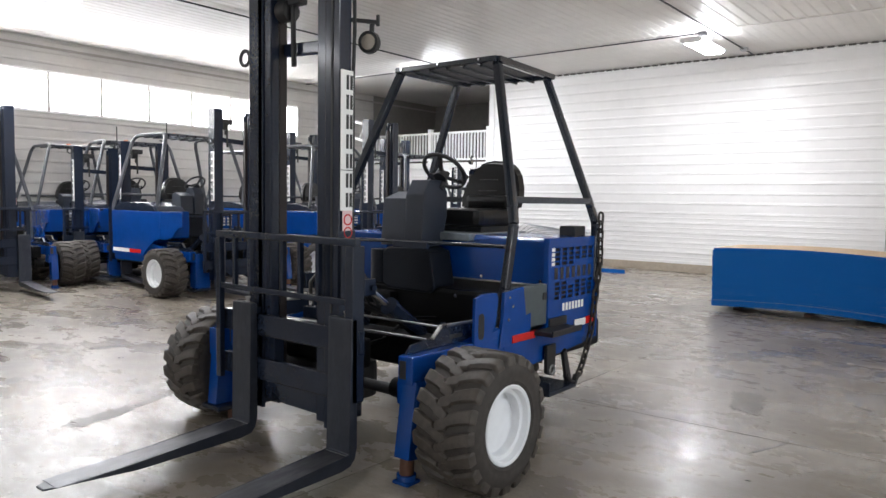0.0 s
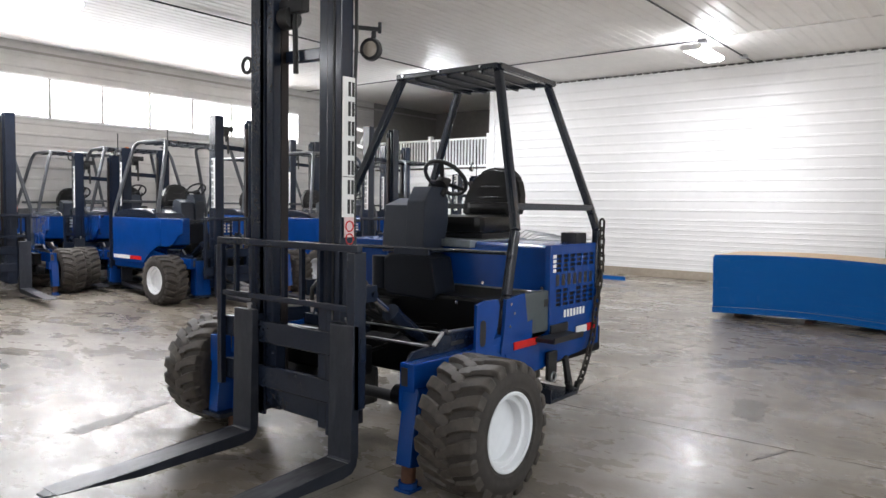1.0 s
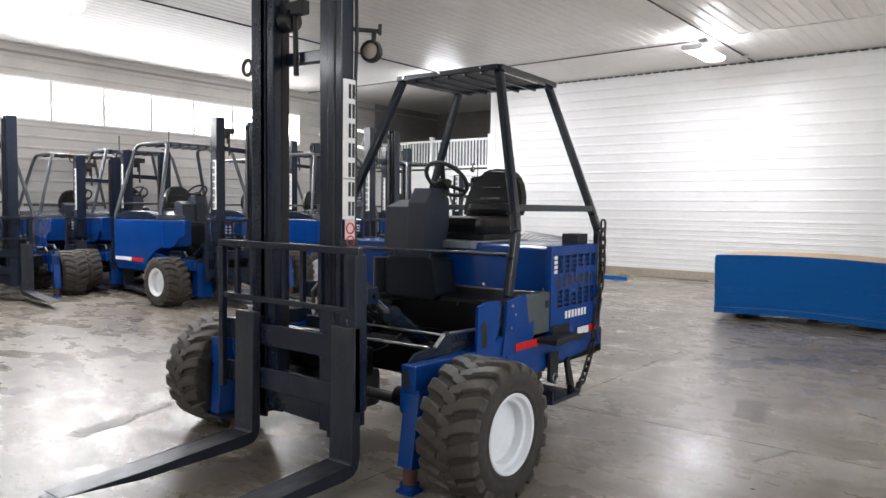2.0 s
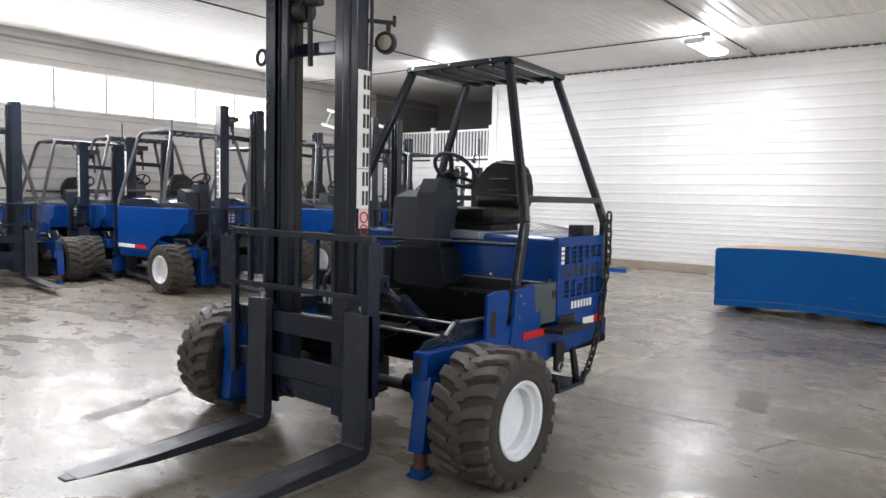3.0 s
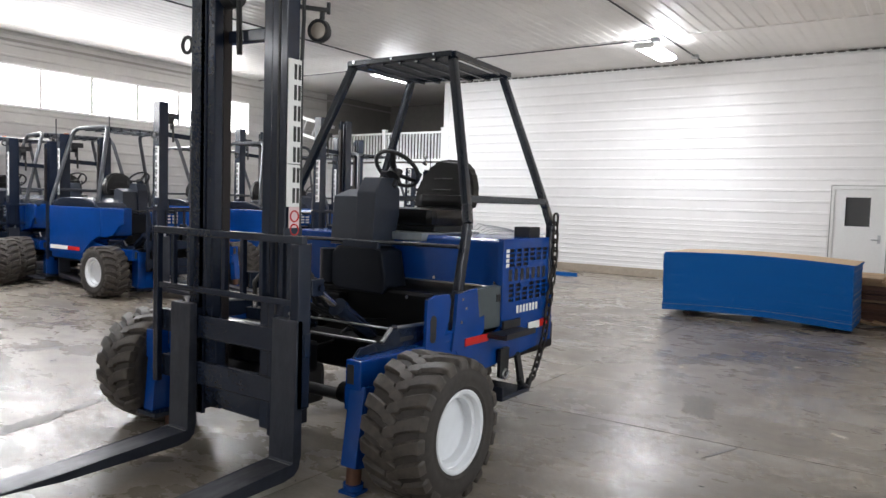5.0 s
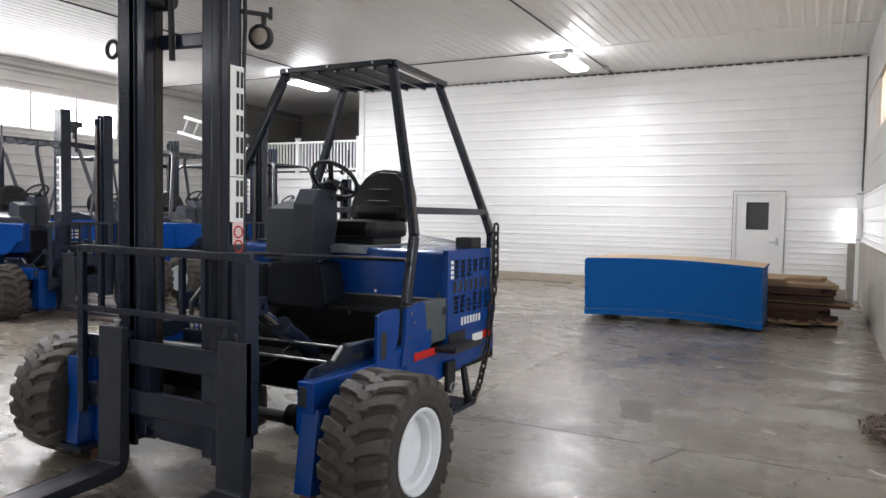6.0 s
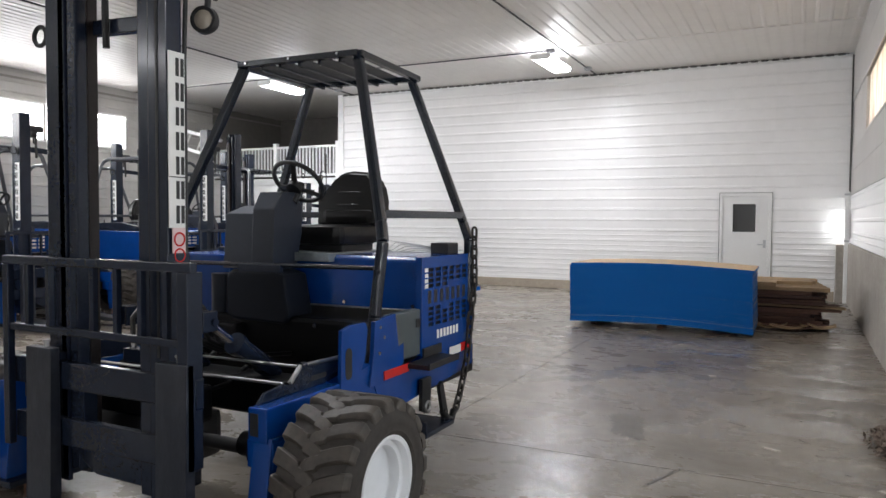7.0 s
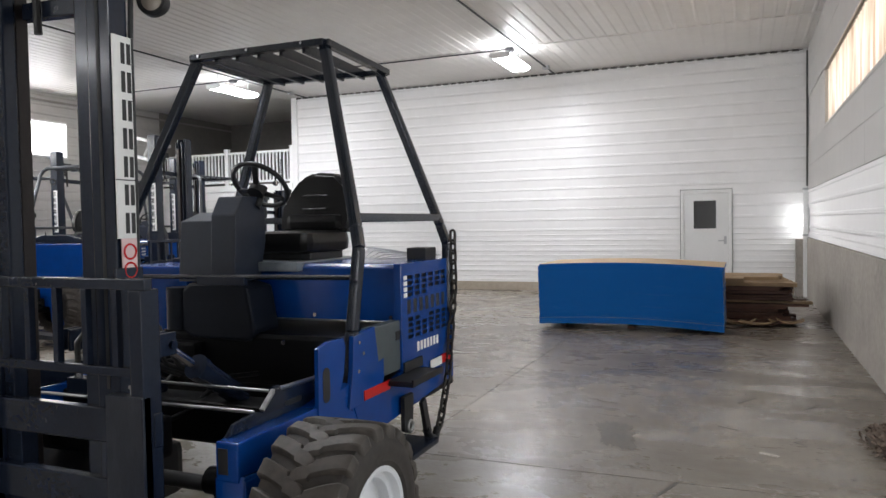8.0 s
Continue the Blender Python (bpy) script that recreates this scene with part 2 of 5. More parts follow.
WOOD = mat("weathered_plank", (0.115, 0.058, 0.040), 0.8, grain=0.5, scale=14, stretch=(1.5, 12, 12), stain=0.35, vary=0.35, bump=0.2)
WOODL = mat("fresh_plank", (0.38, 0.26, 0.145), 0.7, grain=0.35, scale=14, stretch=(1.5, 12, 12), stain=0.2, vary=0.2, bump=0.2)
STRAW = mat("dead_leaf_litter", (0.130, 0.094, 0.070), 0.9, grain=0.5, scale=40, vary=0.2)
SCRAP = mat("crumpled_foil", (0.6, 0.6, 0.6), 0.3, 0.9, grain=0.2)
SPLINT = mat("pale_splinter", (0.62, 0.58, 0.52), 0.7, grain=0.2, scale=40)
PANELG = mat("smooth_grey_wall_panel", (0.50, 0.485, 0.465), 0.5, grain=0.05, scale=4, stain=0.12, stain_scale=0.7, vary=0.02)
ALU = mat("dull_aluminium", (0.72, 0.72, 0.71), 0.5, 0.3, grain=0.2, scale=30)
ORANGE = mat("amber_beacon", (0.75, 0.18, 0.03), 0.3, grain=0.05)


def glowing(name, colour, strength):
    m = bpy.data.materials.new(name)
    m.use_nodes = True
    b = m.node_tree.nodes["Principled BSDF"]
    b.inputs["Base Color"].default_value = (0.8, 0.8, 0.8, 1)
    b.inputs["Emission Color"].default_value = (*colour, 1)
    b.inputs["Emission Strength"].default_value = strength
    return m


def sheet(name, colour, rough, scale=(1, 1, 1), dark=(0.72, 0.64, 0.54)):
    m = bpy.data.materials.new(name)
    m.use_nodes = True
    nt = m.node_tree
    for o in list(nt.nodes):
        if o.type == "BSDF_PRINCIPLED":
            nt.nodes.remove(o)
    tr = nt.nodes.new("ShaderNodeBsdfTranslucent")
    tp = nt.nodes.new("ShaderNodeBsdfTransparent")
    mx = nt.nodes.new("ShaderNodeMixShader")
    no = nt.nodes.new("ShaderNodeTexNoise")
    no.inputs["Scale"].default_value, no.inputs["Detail"].default_value = 7, 4
    co, mp = nt.nodes.new("ShaderNodeTexCoord"), nt.nodes.new("ShaderNodeMapping")
    mp.inputs["Scale"].default_value = scale
    nt.links.new(co.outputs["Object"], mp.inputs[0])
    nt.links.new(mp.outputs[0], no.inputs["Vector"])
    st = nt.nodes.new("ShaderNodeMapRange")
    st.inputs[1].default_value, st.inputs[2].default_value = 0.35, 0.65
    nt.links.new(no.outputs[0], st.inputs[0])
    mr = nt.nodes.new("ShaderNodeMix")
    mr.data_type = "RGBA"
    mr.inputs[6].default_value = (*colour, 1)
    mr.inputs[7].default_value = (*[c * k for c, k in zip(colour, dark)], 1)
    nt.links.new(st.outputs[0], mr.inputs[0])
    nt.links.new(mr.outputs[2], tr.inputs[0])
    mx.inputs[0].default_value = rough
    nt.links.new(tr.outputs[0], mx.inputs[1])
    nt.links.new(tp.outputs[0], mx.inputs[2])
    nt.links.new(mx.outputs[0], nt.nodes["Material Output"].inputs[0])
    return m


GLAZE = sheet("frosted_door_glazing", (0.9, 0.93, 0.95), 0.7)
PANE = sheet("frosted_window_sheet", (0.93, 0.95, 0.96), 0.6)
FIBRE = sheet("cream_fibreglass_sheet", (0.90, 0.84, 0.77), 0.02, (1, 0.75, 0.12), (0.55, 0.45, 0.38))
DIFFUSER = glowing("lit_diffuser", (0.915, 0.945, 1.0), 42.0)


# ---- mesh helpers ----
def box(bm, x0, x1, y0, y1, z0, z1, bev=0.0):
    vs = [bm.verts.new((x, y, z)) for z in (z0, z1) for y in (y0, y1) for x in (x0, x1)]
    fs = [bm.faces.new([vs[i] for i in q]) for q in ((0, 2, 3, 1), (4, 5, 7, 6), (0, 1, 5, 4), (2, 6, 7, 3), (0, 4, 6, 2), (1, 3, 7, 5))]
    if bev:
        es = list({e for f in fs for e in f.edges})
        bmesh.ops.bevel(bm, geom=es, offset=bev, segments=2, affect="EDGES", profile=0.6)


def prism(bm, pts, axis, a, b, bev=0.0):
    """A polygon given in the plane across axis (x: y,z; y: x,z; z: x,y), drawn out from a to b."""
    def at(p, c):
        return {"x": (c, p[0], p[1]), "y": (p[0], c, p[1]), "z": (p[0], p[1], c)}[axis]
    lo, hi = [bm.verts.new(at(p, a)) for p in pts], [bm.verts.new(at(p, b)) for p in pts]
    n = len(pts)
    fs = [bm.faces.new(lo), bm.faces.new(hi[::-1])] + [bm.faces.new((lo[i], hi[i], hi[(i + 1) % n], lo[(i + 1) % n])) for i in range(n)]
    if bev:
        bmesh.ops.bevel(bm, geom=list({e for f in fs for e in f.edges}), offset=bev, segments=2, affect="EDGES", profile=0.6)


def bar(bm, p, q, w, h, up=(0, 0, 1), bev=0.0):
    """A rectangular bar from p to q, w across and h along up."""
    p, q = Vector(p), Vector(q)
    d = (q - p).normalized()
    s = d.cross(Vector(up)).normalized()
    u = s.cross(d)
    vs = [bm.verts.new(c + s * a * w / 2 + u * b * h / 2) for c in (p, q) for a, b in ((-1, -1), (1, -1), (1, 1), (-1, 1))]
    fs = [bm.faces.new([vs[i] for i in f]) for f in ((0, 1, 2, 3), (7, 6, 5, 4), (0, 4, 5, 1), (1, 5, 6, 2), (2, 6, 7, 3), (3, 7, 4, 0))]
    if bev:
        bmesh.ops.bevel(bm, geom=list({e for f in fs for e in f.edges}), offset=bev, segments=2, affect="EDGES", profile=0.6)


def rod(bm, pts, r, seg=10, closed=False):
    """A round tube along points."""
    pts = [Vector(p) for p in pts]
    rings, n = [], len(pts)
    ref = None
    for i, p in enumerate(pts):
        if closed:
            d = (pts[(i + 1) % n] - pts[i - 1]).normalized()
        else:
            d = (pts[min(i + 1, n - 1)] - pts[max(i - 1, 0)]).normalized()
        if ref is None:
            ref = d.orthogonal().normalized()
        ref = (ref - d * ref.dot(d)).normalized()
        s = d.cross(ref)
        rings.append([bm.verts.new(p + (ref * math.cos(2 * math.pi * k / seg) + s * math.sin(2 * math.pi * k / seg)) * r) for k in range(seg)])
    for i in range(n if closed else n - 1):
        a, b = rings[i], rings[(i + 1) % n]
        for k in range(seg):
            bm.faces.new((a[k], a[(k + 1) % seg], b[(k + 1) % seg], b[k]))
    if not closed:
        bm.faces.new(rings[0][::-1])
        bm.faces.new(rings[-1])


def arc(c, r, a0, a1, n, axis="x"):
    out = []
    for k in range(n + 1):
        a = a0 + (a1 - a0) * k / n
        u, v = r * math.cos(a), r * math.sin(a)
        out.append({"x": (c[0], c[1] + u, c[2] + v), "y": (c[0] + u, c[1], c[2] + v), "z": (c[0] + u, c[1] + v, c[2])}[axis])
    return out


def lathe(bm, profile, cx, cy, cz, seg=40):
    """Turns (x, r) pairs about the x axis through (cy, cz)."""
    rings = []
    for x, r in profile:
        rings.append([bm.verts.new((cx + x, cy + r * math.cos(2 * math.pi * k / seg), cz + r * math.sin(2 * math.pi * k / seg))) for k in range(seg)])
    for a, b in zip(rings, rings[1:]):
        for k in range(seg):
            bm.faces.new((a[k], a[(k + 1) % seg], b[(k + 1) % seg], b[k]))
    if profile[0][1] < 0.08:
        bm.faces.new(rings[0])
    if profile[-1][1] < 0.08:
        bm.faces.new(rings[-1][::-1])


def finish(name, bm, material, smooth=True):
    bmesh.ops.recalc_face_normals(bm, faces=bm.faces)
    if smooth:
        for fc in bm.faces:
            fc.smooth = True
        for e in bm.edges:
            if len(e.link_faces) == 2:
                sizes = sorted(fc.calc_area() for fc in e.link_faces)
                e.smooth = e.calc_face_angle(3.0) < 0.62 and sizes[1] < 5 * sizes[0] + 1e-9
    me = bpy.data.meshes.new(name)
    bm.to_mesh(me)
    bm.free()
    me.materials.append(material)
    return me


def part(name, bm, material, parent, label="", smooth=True):
    ob = new(name, finish(name, bm, material, smooth))
    ob.parent = parent
    if label:
        tagged(ob, label)
    return ob


def thing(name, x, y, z, label, category, group="", kind="", rz=0):
    ob = new(name)
    ob.empty_display_size = 0.1
    ob.matrix_world = pose(x, y, z, 0, 0, rz)
    return tagged(ob, label, category, group, kind)


def one(name, material, fn, parent, label="", smooth=True):
    bm = bmesh.new()
    fn(bm)
    return part(name, bm, material, parent, label, smooth)


def boxpart(name, material, parent, dims, bev=0.004, label=""):
    bm = bmesh.new()
    box(bm, *dims, bev)
    return part(name, bm, material, parent, label)


def setting(name, material, dims, label, category="", bev=0.0):
    bm = bmesh.new()
    box(bm, *dims, bev)
    ob = new(name, finish(name, bm, material, bev > 0))
    return tagged(ob, label, category or name.split("_")[0], kind="structure")


# ---- the building ----
PITCH = 0.222


def siding(parent, material, axis, fixed, face, a0, a1, z0, z1):
    """Horizontal ribbed sheets, one to a rib: on the plane axis = fixed, facing face (+1 or -1), from a0 to a1 and z0 to z1."""
    k = math.floor(z0 / PITCH + 1e-6)
    while k * PITCH < z1 - 0.01:
        lo, hi = max(z0, k * PITCH), min(z1, (k + 1) * PITCH)
        prof = [(0.0, lo), (0.010, lo), (0.010, min(lo + 0.02, hi)), (0.004, min(lo + 0.03, hi)), (0.004, max(hi - 0.030, lo + 0.035)), (0.016, max(hi - 0.016, lo + 0.04)), (0.016, hi - 0.004), (0.0, hi - 0.002)]
        if hi - lo < 0.09:
            prof = [(0.0, lo), (0.006, lo), (0.006, hi), (0.0, hi)]
        elif hi < 1.5 and hi - lo > 0.2:
            mid = (lo + hi) / 2
            prof = prof[:5][:4] + [(0.004, mid - 0.018), (0.012, mid - 0.008), (0.012, mid + 0.006), (0.004, mid + 0.009)] + prof[4:]
        bm = bmesh.new()
        pts = [(fixed + face * d, z) for d, z in prof]
        prism(bm, pts, "y" if axis == "x" else "x", a0, a1)
        part("siding_sheet", bm, material, parent, smooth=False)
        k += 1


def wall(name, material, boxes, label):
    bm = bmesh.new()
    for b in boxes:
        box(bm, *b)
    return tagged(new(name, finish(name, bm, material, False)), label, "wall", kind="structure")


WY0, WY1 = WIN_Y0, WIN_Y0 + WIN_N * WIN_P
wall_far = wall("wall_far", SIDING, [(-11.28, -2.04, FY, FY + 0.15, 0, CZ), (-1.06, RX + 0.2, FY, FY + 0.15, 0, CZ), (-2.04, -1.06, FY, FY + 0.15, 2.10, CZ), (LX, -11.28, FY, FY + 0.15, 0, 2.56)],
                "white ribbed steel partition wall with a service door")
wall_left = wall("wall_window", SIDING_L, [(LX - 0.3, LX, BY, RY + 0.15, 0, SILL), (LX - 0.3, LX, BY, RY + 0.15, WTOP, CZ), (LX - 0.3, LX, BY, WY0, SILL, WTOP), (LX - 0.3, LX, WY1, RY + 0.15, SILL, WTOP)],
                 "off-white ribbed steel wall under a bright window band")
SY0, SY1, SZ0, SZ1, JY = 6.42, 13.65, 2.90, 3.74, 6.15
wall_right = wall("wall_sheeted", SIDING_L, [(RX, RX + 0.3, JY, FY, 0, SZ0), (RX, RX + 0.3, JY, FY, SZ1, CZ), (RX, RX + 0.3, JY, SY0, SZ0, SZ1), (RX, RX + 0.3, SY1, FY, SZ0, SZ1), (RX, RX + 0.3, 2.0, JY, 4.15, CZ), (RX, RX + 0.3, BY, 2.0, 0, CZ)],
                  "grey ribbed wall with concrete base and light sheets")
# the opening near the right end is unseen, added for the fill lamp
wall_back = wall("wall_back", SIDING, [(LX, -1.0, BY - 0.15, BY, 0, CZ), (0.05, RX, BY - 0.15, BY, 0, CZ), (-1.0, 0.05, BY - 0.15, BY, 2.1, CZ), (-1.0, 0.05, BY - 0.15, BY, 0, 0.25)], "white ribbed steel wall closing the hall")
wall_recess = wall("wall_recess", DARKWALL, [(LX, -11.28, RY, RY + 0.15, 2.56, CZ), (-11.28, -11.13, FY + 0.15, RY + 0.15, 2.56, CZ), (LX, LX + 0.02, FY + 0.15, RY, 2.56, CZ)], "storage loft walls in brown darkened for their shade")
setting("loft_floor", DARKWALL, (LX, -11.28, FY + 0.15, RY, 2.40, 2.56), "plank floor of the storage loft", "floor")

siding(wall_far, SIDING, "y", FY, -1, -11.22, -2.055, 0.19, CZ)
siding(wall_far, SIDING, "y", FY, -1, -1.04, RX, 0.19, CZ)
siding(wall_far, SIDING, "y", FY, -1, -2.055, -1.04, 2.12, CZ)
siding(wall_far, SIDING, "y", FY, -1, LX, -11.30, 0.19, 2.44)
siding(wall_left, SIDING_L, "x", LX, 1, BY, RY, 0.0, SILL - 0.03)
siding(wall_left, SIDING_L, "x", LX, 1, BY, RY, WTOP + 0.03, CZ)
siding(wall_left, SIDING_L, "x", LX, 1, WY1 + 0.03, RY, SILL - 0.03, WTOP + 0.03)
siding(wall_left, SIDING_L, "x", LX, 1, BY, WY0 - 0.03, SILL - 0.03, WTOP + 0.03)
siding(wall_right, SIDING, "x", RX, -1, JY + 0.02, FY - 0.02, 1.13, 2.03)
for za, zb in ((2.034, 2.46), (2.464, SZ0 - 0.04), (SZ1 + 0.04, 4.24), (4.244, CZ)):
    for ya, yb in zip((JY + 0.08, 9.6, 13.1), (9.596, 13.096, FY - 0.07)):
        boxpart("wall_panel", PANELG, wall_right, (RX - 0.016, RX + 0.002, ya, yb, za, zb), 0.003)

# concrete foot of the right wall and its return at the corner
bm = bmesh.new()
box(bm, RX - 0.05, RX + 0.01, JY + 0.03, FY - 0.25, 0, 1.13, 0.012)
tagged(new("concrete_base", finish("concrete_base", bm, WAINSCOT)), "stained poured concrete base of the wall", "wall base", kind="structure")
bm = bmesh.new()
box(bm, 0.06, RX - 0.02, FY - 0.25, FY - 0.02, 0, 1.10, 0.012)
tagged(new("concrete_pier", finish("concrete_pier", bm, WAINSCOT)), "stained concrete pier in the room corner", "wall base", kind="structure")
bm = bmesh.new()
box(bm, -11.26, -2.055, FY - 0.03, FY, 0, 0.185, 0.006)
tagged(new("baseboard", finish("baseboard", bm, BASEBOARD)), "brown concrete kerb below white siding", "baseboard", kind="structure")
bm = bmesh.new()
box(bm, -1.04, 0.05, FY - 0.03, FY, 0, 0.185, 0.006)
tagged(new("baseboard", finish("baseboard", bm, BASEBOARD)), "brown concrete kerb below white siding", "baseboard", kind="structure")
bm = bmesh.new()
box(bm, LX, -11.30, FY - 0.03, FY, 0, 0.185, 0.006)
tagged(new("baseboard", finish("baseboard", bm, BASEBOARD)), "brown concrete kerb below white siding", "baseboard", kind="structure")
# trims
setting("trim", TRIM, (-11.36, -11.20, FY - 0.03, FY + 0.16, 2.44, CZ), "white corner trim at the loft opening", "trim", 0.004)
setting("trim", TRIM, (LX, -11.37, FY - 0.05, FY + 0.16, 2.44, 2.60), "white fascia board below the loft railing", "trim", 0.004)
# dark blocks paint the shaded gaps below the ceiling corrugation
bm = bmesh.new()
xg = -11.2
while xg < RX - 0.2:
    box(bm, xg, xg + 0.125, FY - 0.04, FY - 0.018, CZ - 0.042, CZ - 0.008)
    box(bm, xg + 0.125, xg + 0.19, FY - 0.036, FY - 0.018, CZ - 0.026, CZ - 0.016)
    xg += 0.19
tagged(new("trim", finish("trim", bm, TRIMDK, False)), "dark blocks standing in for gaps under the ceiling ribs", "trim", kind="structure")
setting("trim", TRIMDK, (RX - 0.045, RX - 0.012, FY - 0.06, FY - 0.022, 2.1, CZ - 0.05), "dark joint strip in the wall corner", "trim", 0.003)
TRIMGR = mat("grey_joint_strip", (0.30, 0.28, 0.26), 0.6, grain=0.1)
setting("trim", TRIMGR, (LX + 0.018, LX + 0.04, BY, RY, CZ - 0.22, CZ - 0.17), "grey joint strip above the windows", "trim", 0.003)
setting("trim", TRIM, (RX - 0.03, RX + 0.0, JY + 0.0, JY + 0.07, 1.13, CZ), "white edge trim beside the overhead door", "trim", 0.004)

# floor slabs
floor = setting("floor", JOINT, (LX - 0.3, RX + 0.5, BY - 0.2, FY + 0.2, -0.12, -0.006), "polished grey concrete floor with saw-cut joints", "floor")
xs = [LX - 0.2, -11.75, -7.35, -2.95, RX + 0.45]
ys = [BY - 0.1, -3.55, 0.95, 5.45, 9.95, 14.3, FY + 0.1]
for xa, xb in zip(xs, xs[1:]):
    for ya, yb in zip(ys, ys[1:]):
        bm = bmesh.new()
        box(bm, xa + 0.003, xb - 0.003, ya + 0.003, yb - 0.003, -0.05, 0.0, 0.0015)
        part("slab", bm, CONCRETE, floor)

# ceiling with ribs along the hall
bm = bmesh.new()
CP = 0.19
for ya, yb, deep in ((BY - 0.1, 4.6, 0.011), (4.6, 14.0, 0.011), (14.0, RY + 0.1, 0.005)):
    prof, x = [], LX - 0.1
    while x < RX + 0.1:
        prof += [(x, CZ), (x + 0.120, CZ), (x + 0.135, CZ - deep), (x + 0.170, CZ - deep)]
        x += CP
    n = len(prof)
    a = [bm.verts.new((px, ya + 0.004, pz)) for px, pz in prof]
    b = [bm.verts.new((px, yb - 0.004, pz)) for px, pz in prof]
    for i in range(n - 1):
        bm.faces.new((a[i], b[i], b[i + 1], a[i + 1]))
box(bm, LX - 0.1, RX + 0.2, BY - 0.1, RY + 0.15, CZ + 0.02, CZ + 0.12)
box(bm, LX, RX, 13.992, 14.008, CZ - 0.021, CZ + 0.01)
ceiling = tagged(new("ceiling", finish("ceiling", bm, CEIL, False)), "white ribbed steel ceiling", "ceiling", kind="structure")


# windows in the long wall
for i in range(WIN_N):
    y0 = WIN_Y0 + i * WIN_P
    w = tagged(thing(f"window_{i + 1}", LX, y0 + WIN_P / 2, SILL, "bright frosted window pane in a slim white frame", "window", "window band", "structure"))
    h = WTOP - SILL
    one("mullion", FRAMEG, lambda bm: [box(bm, 0.0145, 0.022, -WIN_P / 2 - 0.03, -WIN_P / 2 + 0.03, 0.0, h)], w)
    one("window_frame", TRIM, lambda bm: [box(bm, -0.14, 0.014, -WIN_P / 2, WIN_P / 2, -0.03, 0.012), box(bm, -0.14, 0.014, -WIN_P / 2, WIN_P / 2, h - 0.012, h + 0.03),
                                          box(bm, -0.03, 0.014, -WIN_P / 2, -WIN_P / 2 + 0.026, 0.012, h - 0.012), box(bm, -0.03, 0.014, WIN_P / 2 - 0.026, WIN_P / 2, 0.012, h - 0.012)], w)
    p = one("pane", PANE, lambda bm: box(bm, -0.062, -0.056, -WIN_P / 2 + 0.014, WIN_P / 2 - 0.014, 0.012, h - 0.012), w, smooth=False)
    p.visible_shadow = False

# corrugated light sheets in the right wall
light_sheet = thing("window_sheet", RX, SY0, SZ0, "cream corrugated fibreglass light sheet", "window", kind="structure")
for i in range(7):
    bm = bmesh.new()
    L = (SY1 - SY0) / 7
    k = 26
    a, b = [], []
    for j in range(k + 1):
        yy = i * L + j * L / k
        xx = 0.045 + 0.014 * math.cos(j * math.pi * 2 / 4.33) + 0.01 * noise.noise(Vector((i * 3.1, yy * 2.0, 0)))
        a.append(bm.verts.new((xx, yy, 0.0)))
        b.append(bm.verts.new((xx, yy, SZ1 - SZ0)))
    for j in range(k):
        bm.faces.new((a[j], a[j + 1], b[j + 1], b[j]))
    s = part("sheet", bm, FIBRE, light_sheet)
one("sheet_frame", SIDING_L, lambda bm: [box(bm, -0.02, 0.02, -0.03, SY1 - SY0 + 0.03, -0.04, 0.0), box(bm, -0.02, 0.02, -0.03, SY1 - SY0 + 0.03, SZ1 - SZ0, SZ1 - SZ0 + 0.04)], light_sheet)

# service door
door = thing("door_1", -1.58, FY, 0, "closed white steel service door with a small dark window", "door", kind="structure")
one("door_frame", TRIM, lambda bm: [box(bm, -0.455, -0.402, -0.019, 0.13, 0, 2.085, 0.003), box(bm, 0.455, 0.515, -0.019, 0.13, 0, 2.085, 0.003), box(bm, -0.455, 0.515, -0.020, 0.13, 2.03, 2.095, 0.003)], door)
one("frame_joint", TRIMDK, lambda bm: [box(bm, -0.464, -0.456, -0.018, 0.0, 0, 2.105), box(bm, 0.516, 0.524, -0.018, 0.0, 0, 2.105), box(bm, -0.456, 0.516, -0.018, 0.0, 2.096, 2.105)], door, "thin dark line round the frame")
leaf = one("door_leaf", DOORP, lambda bm: [box(bm, -0.399, -0.21, 0.0, 0.045, 0.01, 2.027), box(bm, 0.225, 0.452, 0.0, 0.045, 0.01, 2.027), box(bm, -0.21, 0.225, 0.0, 0.045, 0.01, 1.31), box(bm, -0.21, 0.225, 0.0, 0.045, 1.88, 2.027)], door)
one("window_bead", DOORP, lambda bm: [box(bm, -0.235, -0.205, -0.012, 0.0, 1.285, 1.905), box(bm, 0.22, 0.25, -0.012, 0.0, 1.285, 1.905), box(bm, -0.205, 0.22, -0.012, 0.0, 1.285, 1.315), box(bm, -0.205, 0.22, -0.012, 0.0, 1.875, 1.905)], leaf)
one("pane", DOORGLASS, lambda bm: box(bm, -0.215, 0.23, 0.015, 0.025, 1.30, 1.89), leaf)
one("door_handle", GALV, lambda bm: [rod(bm, [(0.39, 0.0, 1.07), (0.39, -0.05, 1.07)], 0.014), rod(bm, [(0.39, -0.05, 1.07), (0.26, -0.055, 1.07)], 0.011), box(bm, 0.365, 0.415, -0.006, 0.0, 1.0, 1.16, 0.003)], leaf, "lever handle of dull steel")

